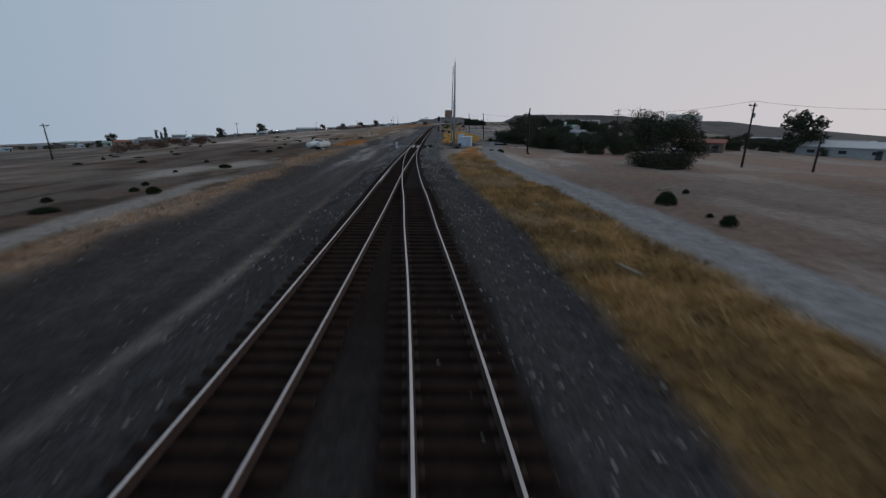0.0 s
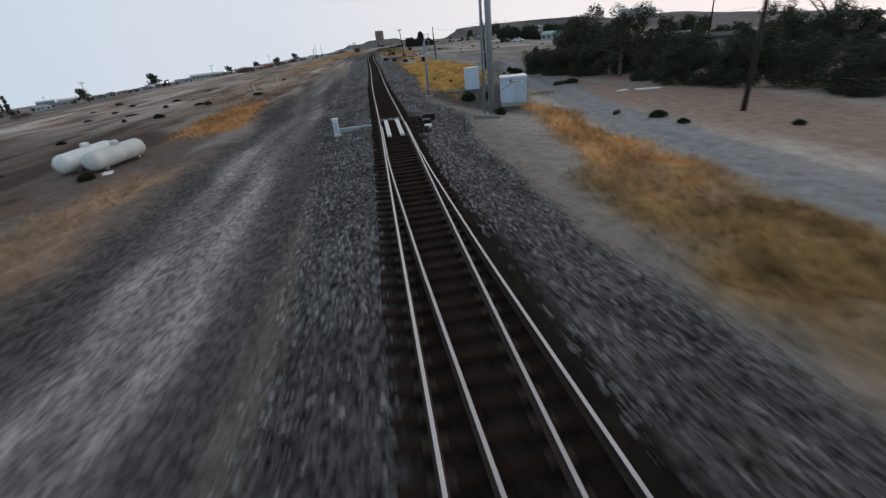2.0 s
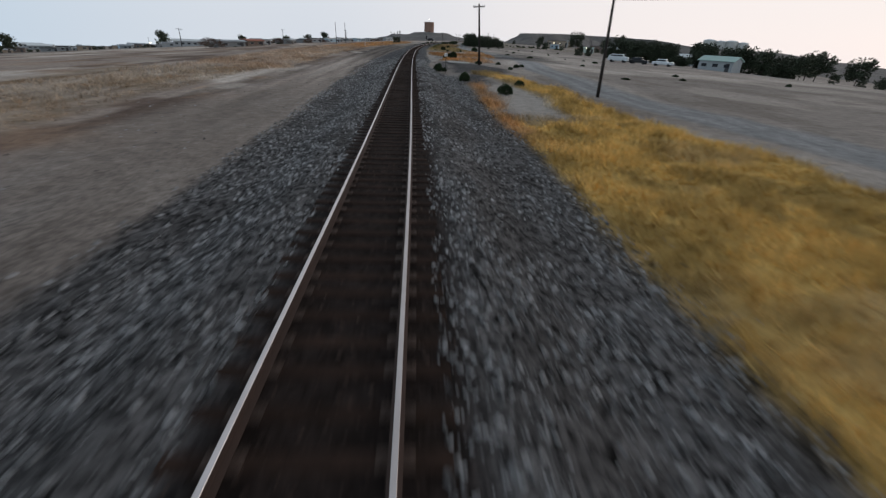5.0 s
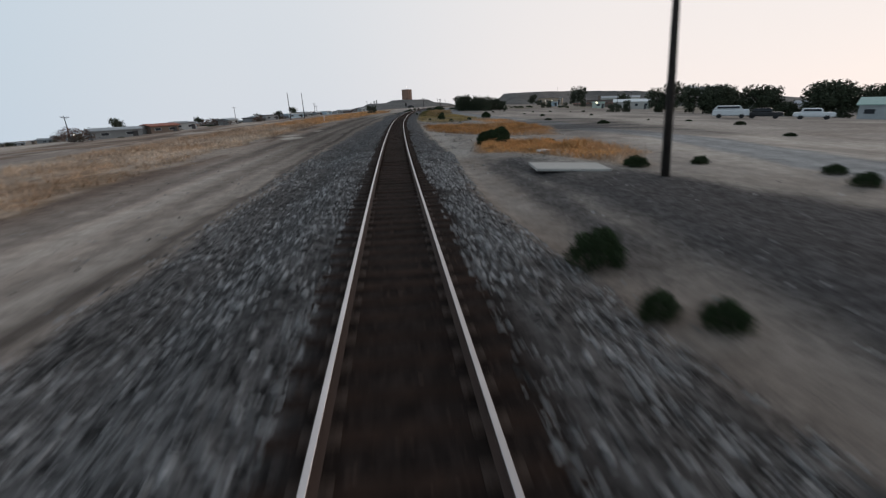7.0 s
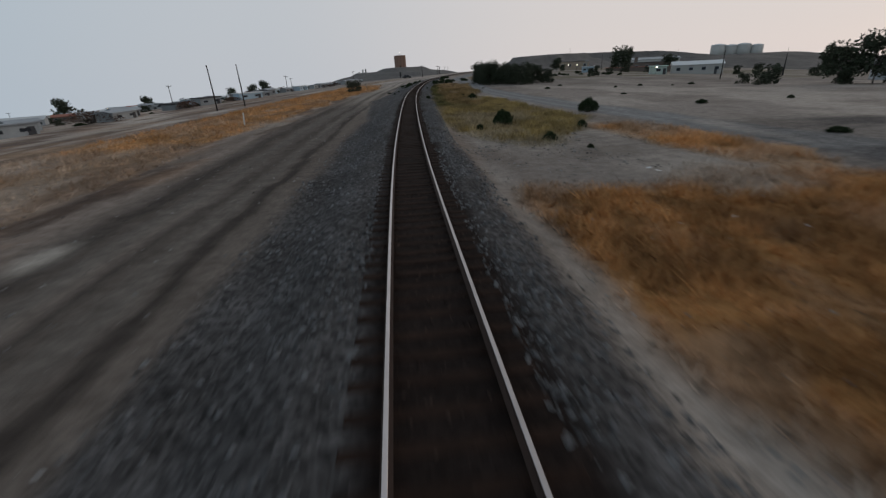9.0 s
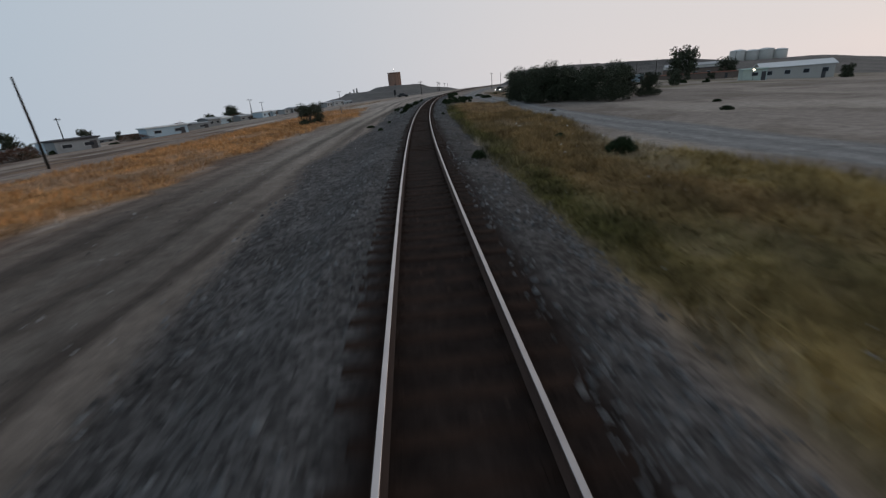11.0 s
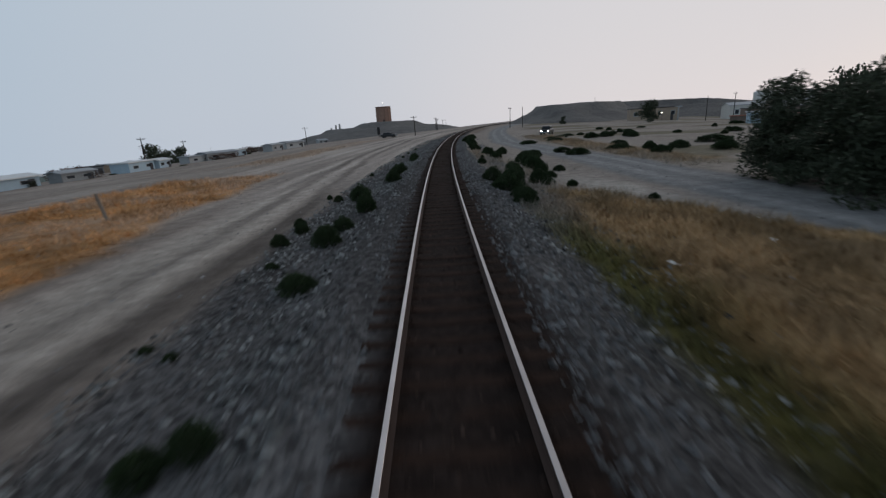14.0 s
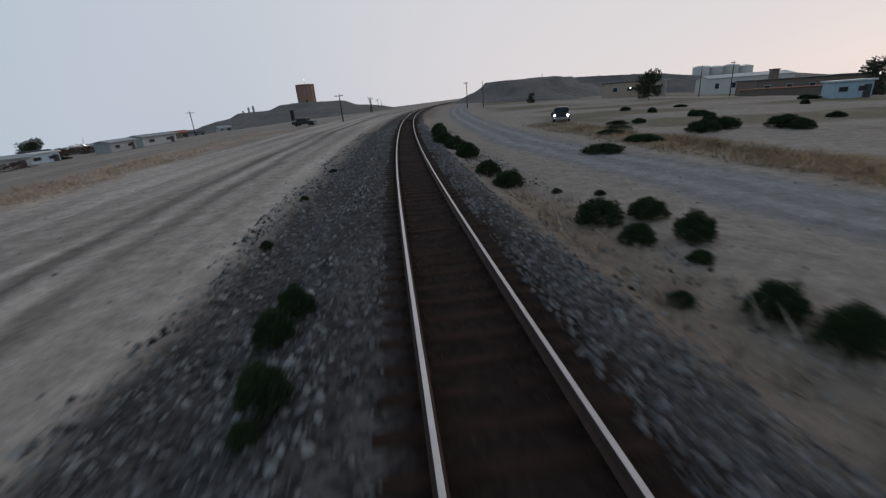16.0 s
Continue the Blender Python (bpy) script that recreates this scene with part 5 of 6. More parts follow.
for x, y, sc, k in ((-178, 365, 1.15, "cypress"), (-166, 354, 1.2, "cypress"), (-172, 360, 0.8, "cypress"), (-164, 591, 1.6, "round"), (-150, 585, 1.3, "far0"), (-42.6, 443, 0.75, "far1"), (-28, 600, 1.3, "far2"),
                    (-40, 612, 1.2, "round"), (-52, 606, 1.2, "far0"), (-8, 491, 0.85, "far2"), (-15, 494, 0.9, "round"), (-24, 498, 0.8, "far1"), (-88, 452, 0.9, "far2"), (-96, 455, 0.8, "far0"),
                    (-70, 480, 0.8, "round"), (-150, 250, 0.9, "far1"), (-163, 262, 0.8, "far2"), (-118, 330, 0.8, "round"), (-132, 402, 0.8, "far0"), (-190, 330, 0.9, "round"), (22, 560, 0.8, "far1"),
                    (34, 700, 0.9, "far0"), (-72, 690, 1.3, "round"), (-90, 700, 1.2, "far2"), (-205, 300, 0.9, "far0")):
    put_tree(k, x, y, sc, "slim dark cypress by far houses" if k == "cypress" else "dark rounded tree among far low buildings", LEFTT)
rng = random.Random(41)
for k in range(95):
    t = rng.random()
    x, y = -230 + 240 * t + rng.uniform(-40, 30), 290 + 250 * t + rng.uniform(-60, 90)
    put_tree(rng.choice(["far0", "far1", "far2"]), x, y, rng.uniform(0.28, 0.62), "low dark tree among far low buildings", LEFTT, None, rng.uniform(1.1, 1.7))

# ---- hills and the tower ----
def mound(name, x0, y0, x1, y1, nx, ny, height, label):
    """A hill as a height field over a rectangle; height(x, y) gives z."""
    xs, ys = np.linspace(x0, x1, nx), np.linspace(y0, y1, ny)
    X, Y = np.meshgrid(xs, ys, indexing="ij")
    Z = height(X, Y)
    g = Geo()
    g.v = np.stack([X, Y, Z], -1).reshape(-1, 3).tolist()
    i = (np.arange(nx - 1)[:, None] * ny + np.arange(ny - 1)[None, :]).reshape(-1)
    g.f = np.stack([i, i + ny, i + ny + 1, i + 1], -1).tolist()
    return lone(name, g, HILL, label, "hill", kind="structure", smooth=True)


def tower_hill(X, Y):
    r = np.hypot((X - 84) / 1.0, (Y - 628) / 1.5)
    n = fractal(X / 22, Y / 22, 401) - 0.5
    top = 5.0 - 9.5 * ramp(15, 27, r + 5 * n) * 0.35 - 8 * ramp(24, 75, r + 10 * n)
    r2 = np.hypot((X - 58) / 1.0, (Y - 650) / 1.6)
    left = 2.2 - 3.0 * ramp(12, 20, r2 + 5 * n) - 7 * ramp(18, 52, r2 + 8 * n)
    r3 = np.hypot((X - 106) / 1.0, (Y - 640) / 1.5)
    right = 1.8 - 8 * ramp(6, 60, r3 + 8 * n)
    skirt = 0.10 * np.clip(np.minimum(np.minimum(r, r2), r3) - 60, 0, 300)
    return np.maximum(np.maximum(top, left), right) - skirt + 0.9 * (fractal(X / 6, Y / 6, 411) - 0.5)


mound("tower_hill", -30, 520, 190, 780, 90, 90, tower_hill, "bare grey rocky knoll with a flat top")


def mesa(X, Y):
    ax, ay = [152, 167, 200, 262, 302, 342, 392], [511, 536, 582, 660, 649, 628, 592]
    best = np.full(X.shape, 1e9)
    at = np.zeros(X.shape)
    for k in range(6):
        px, py, qx, qy = ax[k], ay[k], ax[k + 1], ay[k + 1]
        L = (qx - px) ** 2 + (qy - py) ** 2
        t = np.clip(((X - px) * (qx - px) + (Y - py) * (qy - py)) / L, 0, 1)
        dist = np.hypot(X - px - t * (qx - px), Y - py - t * (qy - py))
        at = np.where(dist < best, k + t, at)
        best = np.minimum(best, dist)
    n = fractal(X / 40, Y / 40, 421) - 0.5
    crest = np.interp(at, [0, 0.5, 1, 2, 3, 4, 5, 6], [4.0, 7.4, 8.8, 10.4, 11.2, 11.2, 9.6, 1.5]) + 2.0 * (fractal(X / 60, Y / 60, 431) - 0.5)
    wide = np.interp(at, [0, 1, 3, 6], [14, 24, 34, 26])
    q = best + 26 * n
    z = crest * (1 - 0.45 * ramp(wide * 0.55, wide * 0.75, q) - 0.25 * ramp(wide * 0.9, wide * 1.2, q)) - (crest * 0.3 + 4) * ramp(wide, wide * 2.4, q)
    z = z - 0.12 * np.clip(q - wide * 2.0, 0, 500)
    knoll = 3.0 - 8 * ramp(30, 95, np.hypot((X - 448) / 1.5, Y - 640) + 10 * n) - 0.12 * np.clip(np.hypot((X - 448) / 1.5, Y - 640) - 95, 0, 600)
    z = np.maximum(z, knoll)
    return z - 1.5 + 0.8 * (fractal(X / 7, Y / 7, 441) - 0.5)


mound("mesa", 60, 440, 720, 980, 150, 130, mesa, "long bare grey mesa with layered slopes")


def brick_tower():
    z0 = 4.2
    m = thing("tower", Matrix.Translation((80.8, 622, z0)), "square-shouldered reddish brick tower with a small mast on top", "tower")
    part("shaft", Geo().lathe((0, 0, 0), [(4.85, 0), (4.75, 3), (4.65, 9.6)], 24), BRICK, m, smooth=False)
    part("parapet", Geo().lathe((0, 0, 9.5), [(4.65, 0), (4.95, 0.15), (4.95, 0.8), (4.4, 0.8), (4.3, 0.3)], 24), BRICK, m)
    for k in range(12):
        a = k * math.pi / 6
        part("buttress", Geo().box((4.72 * math.cos(a), 4.72 * math.sin(a), 4.7), (0.35, 0.8, 9.4), a, 0.03), BRICK, m)
    part("mast", Geo().tube([(0, 0, 9.5), (0, 0, 12.4)], [0.12, 0.05], 6), GALV, m)
    part("lamp", Geo().lathe((0, 0, 12.4), [(0.05, 0), (0.25, 0.15), (0.25, 0.35), (0.02, 0.5)], 10), glow("mast_lamp", (1.0, 0.95, 0.88), 1.5), m, "lit white lamp")
    part("hatch", Geo().box((-0.5, -4.75, 1.2), (1.2, 0.25, 2.2), 0, 0.03), BLACK, m)
    return m


brick_tower()
for x, y, h in ((50.2, 649, 4.4), (52.8, 650, 5.0), (47, 652, 2.6)):
    lone("chimney", Geo().box((x, y, 1.2 + h / 2 - 0.6), (1.1, 1.1, h), 0.2, 0.05, taper=0.85), CONCRETE, "grey stone stack on the knoll's shoulder", "chimney", "stacks on the knoll")

# ---- buildings ----
WALLS = {"white": material("white_siding", (0.38, 0.40, 0.41), 0.8, dark=(0.27, 0.29, 0.30), scale=1, fine=20), "tan": material("tan_stucco", (0.33, 0.27, 0.21), 0.9, dark=(0.25, 0.2, 0.16), scale=1, fine=20),
         "mint": material("mint_boards", (0.36, 0.43, 0.40), 0.8, dark=(0.27, 0.33, 0.31), scale=1, fine=20), "grey": material("grey_panels", (0.26, 0.28, 0.29), 0.8, dark=(0.19, 0.2, 0.21), scale=1, fine=20),
         "brown": material("brown_brickwork", (0.20, 0.155, 0.13), 0.9, dark=(0.14, 0.11, 0.095), scale=1, fine=12), "blue": material("pale_blue_panels", (0.40, 0.52, 0.60), 0.7, dark=(0.32, 0.42, 0.5), scale=1, fine=20),
         "pale": material("pale_render", (0.48, 0.47, 0.44), 0.85, dark=(0.39, 0.38, 0.36), scale=0.5, fine=10)}
ROOFS = {"grey": material("grey_sheet_roof", (0.30, 0.32, 0.34), 0.6, dark=(0.22, 0.24, 0.26), scale=1, fine=20), "red": material("faded_red_roof", (0.34, 0.14, 0.10), 0.8, dark=(0.25, 0.10, 0.075), scale=1, fine=20),
         "white": material("white_sheet_roof", (0.60, 0.62, 0.63), 0.6, dark=(0.48, 0.5, 0.51), scale=1, fine=20), "dark": material("dark_shingle_roof", (0.07, 0.07, 0.075), 0.85, dark=(0.045, 0.045, 0.05), scale=2, fine=30),
         "green": material("mint_green_roof", (0.34, 0.47, 0.43), 0.6, dark=(0.26, 0.37, 0.34), scale=1, fine=20)}
PANE = material("dark_window_glass", (0.035, 0.04, 0.048), 0.15, dark=(0.025, 0.03, 0.036), scale=1, fine=10, bump=0.0)
LAMP = glow("lamp_glow", (1.0, 0.86, 0.6), 6.0)
WARM = glow("lit_window", (1.0, 0.75, 0.42), 1.6)


def building(x, y, w, dp, h, wall, roof, turn, label, pitch=0.3, name="house", windows=3, group="", lit=0):
    b = thing(name, Matrix.Translation(stand(x, y, -0.15)) @ pose(0, 0, 0, 0, 0, turn), label, name.replace("_", " "), group)
    rise = dp * 0.5 * pitch
    g = Geo()
    for sx in (-1, 1):
        for sy in (-1, 1):
            g.v.append((sx * w / 2, sy * dp / 2, 0))
    walls = Geo().box((0, 0, h / 2), (w, dp, h), 0, 0.02)
    if rise > 0.02:
        walls.add([(-w / 2, -dp / 2, h), (-w / 2, dp / 2, h), (-w / 2, 0, h + rise), (w / 2, -dp / 2, h), (w / 2, dp / 2, h), (w / 2, 0, h + rise)], [(0, 2, 1), (3, 4, 5)])
    part("wall", walls, WALLS[wall], b)
    o, t = 0.35, 0.14
    if rise > 0.02:
        for sy in (-1, 1):
            e = (dp / 2 + o)
            zl = h - o * pitch
            p = [(-w / 2 - o, sy * e, zl), (w / 2 + o, sy * e, zl), (w / 2 + o, 0, h + rise), (-w / 2 - o, 0, h + rise)]
            q = [(a, c, z + t) for a, c, z in p]
            part("roof", Geo().add(p + q, [(0, 1, 2, 3), (7, 6, 5, 4), (0, 4, 5, 1), (1, 5, 6, 2), (3, 7, 4, 0)]), ROOFS[roof], b)
    else:
        part("roof", Geo().box((0, 0, h + 0.1), (w + 0.5, dp + 0.5, 0.22), 0, 0.03), ROOFS[roof], b)
    for side in (-1, 1):
        for k in range(windows):
            cx = (k + 0.5 - windows / 2) * w / max(windows, 1)
            wz = h * 0.58
            win = part("window", Geo().box((cx, side * (dp / 2 + 0.015), wz), (min(1.4, w / windows * 0.55), 0.06, h * 0.34), 0, 0.01), WALLS["white"], b)
            part("pane", Geo().box((cx, side * (dp / 2 + 0.05), wz), (min(1.2, w / windows * 0.46), 0.012, h * 0.27)), WARM if k < lit and side < 0 else PANE, win)
        if w > 4:
            part("door", Geo().box((w * 0.36, side * (dp / 2 + 0.02), min(1.0, h * 0.4)), (0.9, 0.06, min(2.0, h * 0.8)), 0, 0.01), ROOFS["dark"], b)
    return b


building(63, 80.5, 8.5, 5, 1.9, "brown", "red", -42, "long low house with a faded red roof", 0.2, "house", 3)
building(47.6, 103, 3.4, 3.0, 2.5, "mint", "grey", -50, "small weathered mint-painted shed among trees", 0.35, "shed", 1)
building(52, 101, 5.0, 3.2, 2.2, "grey", "dark", -40, "low grey lean-to shed behind a tree", 0.2, "shed", 1)
building(47.5, 69.8, 2.0, 2.7, 1.4, "blue", "white", -40, "pale blue box trailer parked by trees", 0.0, "trailer", 0)
building(112, 98, 12, 7, 2.4, "white", "grey", -45, "white low house with a grey roof", 0.3, "house", 3)
building(90, 76, 14, 6, 2.2, "white", "white", -50, "white house with a pale roof", 0.3, "house", 3)
building(97, 227, 7.6, 5, 2.4, "white", "green", -62, "white bungalow with a mint-green roof", 0.35, "house", 3)
building(136, 268, 10, 7, 3.0, "pale", "grey", -58, "pale bungalow with a grey roof", 0.35, "house", 3)
building(142, 296, 12, 7, 3.0, "white", "white", -50, "white bungalow among trees", 0.35, "house", 3)
building(151, 366, 16, 7, 3.4, "pale", "white", -35, "long pale shed with a low white roof", 0.3, "shed", 4)
building(128, 357, 5, 3, 2.6, "mint", "green", -30, "small turquoise kiosk beside a pole", 0.1, "kiosk", 1)
strip_hall = building(149.5, 160, 11, 6, 3.0, "white", "white", -48, "white hall with dark upright window strips", 0.0, "hall", 0)
for k in range(9):
    part("window_strip", Geo().box((-4.8 + 1.2 * k, -3.03, 1.6), (0.5, 0.08, 2.0), 0, 0.01), PANE, strip_hall)
building(176, 150, 14, 7, 3.6, "pale", "white", -48, "pale low hall behind dark trees", 0.1, "hall", 3)
WORKS = "buildings of the far works"
building(158, 466, 16, 9, 4.4, "tan", "dark", -32, "yellowish two-lamp office building", 0.0, "office", 4, WORKS, 0)
building(182, 434, 24, 14, 4.4, "brown", "dark", -38, "large brown flat-roofed works hall", 0.0, "hall", 5, WORKS)
building(166, 418, 34, 1.2, 2.2, "brown", "red", -60, "long low dark red boundary wall", 0.0, "boundary_wall", 0, WORKS)
building(126, 397, 4.6, 2.6, 2.3, "blue", "white", -35, "pale blue mobile cabin", 0.0, "cabin", 2, WORKS)
building(214, 470, 26, 14, 6.0, "pale", "grey", -35, "pale works hall with a grey roof", 0.15, "hall", 5, WORKS)
for x, y, r, h in ((436, 656, 7, 15.5), (446, 649, 6.5, 14.5), (455, 642, 7, 15), (465, 635, 6, 13.5)):
    g = thing("silo", Matrix.Translation((x, y, -3)), "tall pale concrete silo with a flat conical top", "silo", "row of silos")
    part("shell", Geo().lathe((0, 0, 0), [(r, 0), (r, h - 1.5), (r * 0.9, h - 1.2)], 20), WALLS["pale"], g, smooth=True)
    part("cap", Geo().lathe((0, 0, h - 1.5), [(r * 1.03, 0), (r * 1.03, 0.5), (r * 0.4, 1.5), (0.2, 1.7)], 20), ROOFS["white"], g)
chim = thing("chimney", Matrix.Translation(stand(178, 438, 0)), "square brown stack rising from the works hall", "chimney", WORKS)
part("stack", Geo().box((0, 0, 3.2), (1.7, 1.7, 6.4), -0.6, 0.05, taper=0.95), WALLS["brown"], chim)
part("rim", Geo().box((0, 0, 6.5), (1.9, 1.9, 0.3), -0.6, 0.03), WALLS["brown"], chim)

SETTLE = "low buildings of the far settlement"
rng = random.Random(31)
for x, y, w, dp, h, wl, rf, turn, lab in (
        (-64, 366, 36, 8, 3.4, "white", "white", 18, "very long white shed with a pale roof"), (-40, 650, 32, 8, 4.5, "white", "white", 15, "long white two-row building"),
        (-3, 515, 17, 4, 2.8, "white", "white", 24, "long white mobile home"), (-151, 272, 15, 9, 3.4, "tan", "red", 30, "tan house with a faded red roof"),
        (-166, 282, 12, 8, 3.2, "mint", "green", 25, "turquoise shed with a pale green roof"), (-138, 296, 9, 7, 3, "brown", "dark", 10, "brown steep-roofed house"),
        (-112, 420, 18, 8, 3.4, "grey", "grey", 15, "grey sheet-metal shed"), (-90, 445, 16, 8, 3.2, "brown", "red", 20, "dark red barn"), (-70, 468, 18, 7, 3.2, "brown", "red", 15, "dark red long shed"),
        (-20, 560, 15, 7, 3, "grey", "grey", 20, "grey workshop shed"), (8, 540, 13, 6, 3, "tan", "dark", 25, "tan shed with a dark roof"), (22, 520, 11, 5, 2.6, "grey", "grey", 30, "grey sheet shed"),
        (30, 505, 10, 5, 2.6, "brown", "red", 30, "low rust-coloured shed"), (40, 545, 9, 5, 2.6, "white", "grey", 25, "small white cabin"), (-34, 470, 12, 5, 2.8, "mint", "white", 18, "turquoise mobile home"),
        (-52, 520, 18, 8, 3.4, "white", "grey", 18, "white shed with a grey roof"), (-190, 470, 26, 9, 3.6, "white", "white", 20, "long white shed"), (-215, 420, 22, 9, 3.5, "grey", "grey", 25, "long grey shed"),
        (-230, 350, 18, 9, 3.5, "mint", "green", 30, "green-roofed shed"), (-120, 560, 26, 9, 4, "white", "white", 15, "white warehouse"), (-100, 640, 28, 9, 4, "grey", "white", 10, "pale warehouse"),
        (-240, 250, 20, 9, 3.5, "grey", "grey", 35, "grey shed"), (-205, 245, 14, 8, 3.3, "tan", "dark", 35, "tan house with a dark roof"), (12, 600, 14, 6, 3, "pale", "grey", 15, "pale house with a grey roof"),
        (-150, 640, 30, 9, 4.5, "grey", "grey", 12, "grey warehouse"), (-250, 560, 30, 9, 4.5, "white", "white", 22, "white warehouse")):
    building(x, y, w * 0.48, dp * 0.6, h * 0.68, wl, rf, turn, lab + " in dry scrub", 0.3, "shed" if "house" not in lab else "house", max(2, int(w / 5)), SETTLE)

rng = random.Random(57)
for k in range(120):
    t = rng.random()
    x, y = -225 + 240 * t + rng.uniform(-40, 25), 290 + 230 * t + rng.uniform(-60, 80)
    wl, rf = rng.choice([("grey", "grey"), ("grey", "dark"), ("brown", "dark"), ("white", "grey"), ("blue", "white"), ("tan", "grey")])
    w = rng.uniform(3, 9)
    building(x, y, w, rng.uniform(2.4, 4.5), rng.uniform(1.5, 2.3), wl, rf, rng.uniform(5, 40), "%s low shed among far scrub" % {"grey": "grey", "brown": "dark brown", "white": "white", "blue": "pale blue", "tan": "tan"}[wl], rng.choice([0, 0, 0.25]), "shed", 1, SETTLE)

# near edge of the settlement: thickets, low trees, sheds and trailers along the field's rim
rng = random.Random(619)
RIM = "thickets on the settlement's near edge"
for k in range(36):
    s, d = 252 + 200 * k / 35 + rng.uniform(-4, 4), -50 - abs(rng.gauss(0, 6))
    x, y, z = on_ground(s, d, -0.05)
    w, h = rng.uniform(1.8, 4.2), rng.uniform(0.35, 0.8)
    m = pose(x, y, z, 0, 0, rng.uniform(0, 360)) @ Matrix.Diagonal((w, w * 0.7, h / 0.6, 1))
    if k % 4 == 0:
        tagged(copy_thing(SCRUB[k % 2], m), "wide dry russet-brown thicket at a field's rim", "bush", RIM)
    else:
        tagged(copy_thing(BUSHES[k % 5], m), "wide dark green thicket at a field's rim", "bush", RIM)
for k in range(9):
    x, y = place(258 + 21 * k + rng.uniform(-5, 5), -54 - rng.uniform(0, 9))
    put_tree(rng.choice(["far0", "far1", "far2"]), float(x), float(y), rng.uniform(0.25, 0.42), "low dark tree at the settlement's edge", LEFTT, None, rng.uniform(1.2, 1.8))
for k in range(24):
    x, y = place(258 + 8 * k + rng.uniform(-3, 3), -49 - rng.uniform(0, 10))
    wl, rf = rng.choice([("grey", "grey"), ("white", "grey"), ("blue", "white"), ("brown", "red"), ("grey", "grey"), ("grey", "dark")])
    building(float(x), float(y), rng.uniform(3.5, 9), rng.uniform(2.2, 3.2), rng.uniform(1.3, 1.8), wl, rf, rng.uniform(40, 85),
             "%s low trailer at the settlement's edge" % {"grey": "grey", "brown": "dark brown", "white": "white", "blue": "pale blue"}[wl], rng.choice([0, 0, 0.2]), "trailer", 2, SETTLE)

# ---- vehicles ----
PAINTS = {"white": material("white_car_paint", (0.62, 0.64, 0.66), 0.3, dark=(0.55, 0.57, 0.59), scale=1, fine=10, bump=0.0), "dark": material("dark_car_paint", (0.03, 0.032, 0.036), 0.3, dark=(0.022, 0.024, 0.027), scale=1, fine=10, bump=0.0),
          "silver": material("silver_car_paint", (0.40, 0.42, 0.44), 0.3, 0.3, dark=(0.34, 0.36, 0.38), scale=1, fine=10, bump=0.0)}
HEADLIGHT = glow("headlight_glow", (1.0, 0.95, 0.85), 14.0)


def car(x, y, turn, paint, label, van=False, lights=False, group="parked vehicles"):
    c = thing("car", Matrix.Translation(stand(x, y, 0)) @ pose(0, 0, 0, 0, 0, turn), label, "car", group)
    h = 0.62 if not van else 0.9
    part("body", Geo().box((0, 0, 0.34 + h / 2), (1.78, 4.6, h), 0, 0.12), PAINTS[paint], c)
    L = 2.5 if not van else 3.6
    part("cabin", Geo().box((0, 0.25 if not van else 0.35, 0.34 + h + 0.27), (1.62, L, 0.56), 0, 0.1, taper=0.84), PAINTS[paint], c)
    for sx in (-1, 1):
        part("side_window", Geo().box((sx * 0.765, 0.25 if not van else 0.35, 0.34 + h + 0.27), (0.05, L * 0.78, 0.34)), PANE, c)
        for sy in (-1.45, 1.4):
            w = part("wheel", Geo().lathe((sx * 0.78, sy, 0.33), [(0.2, -0.11), (0.33, -0.11), (0.34, 0), (0.33, 0.11), (0.2, 0.11)], 14, (1, 0, 0)), BLACK, c)
            part("rim", Geo().lathe((sx * 0.84, sy, 0.33), [(0.2, -0.03), (0.19, 0.04), (0.05, 0.06)], 12, (1, 0, 0)), GALV, w)
        part("headlight", Geo().lathe((sx * 0.66, -2.27, 0.72), [(0.12, 0.05), (0.12, -0.05), (0.02, -0.08)], 10, (0, 1, 0)), HEADLIGHT if lights else GALV, c, "round headlight, lit" if lights else "round headlight, unlit")
    for sy in (-1, 1):
        part("windscreen", Geo().box((0, (0.25 if not van else 0.35) + sy * L * 0.475, 0.34 + h + 0.27), (1.38, 0.05, 0.36), 0, 0.0), PANE, c)
    part("bumper", Geo().box((0, -2.33, 0.45), (1.7, 0.12, 0.18), 0, 0.03), GALV, c)
    return c


car(43, 63, -40, "white", "white sedan parked in a dirt yard")
car(45.6, 61.6, -38, "silver", "silver car parked in a dirt yard")
car(74, 233, 45, "white", "white van parked before trees", True)
car(82, 227, 40, "white", "white sedan parked before trees")
car(78.5, 231.5, 40, "dark", "dark sedan parked beside a white van")
car(81.4, 401.8, -39, "dark", "dark car standing with its headlights lit", False, True)
car(59.6, 456, 60, "dark", "dark car parked on bare sand")
car(150, 372, 30, "silver", "silver car beside a long shed")

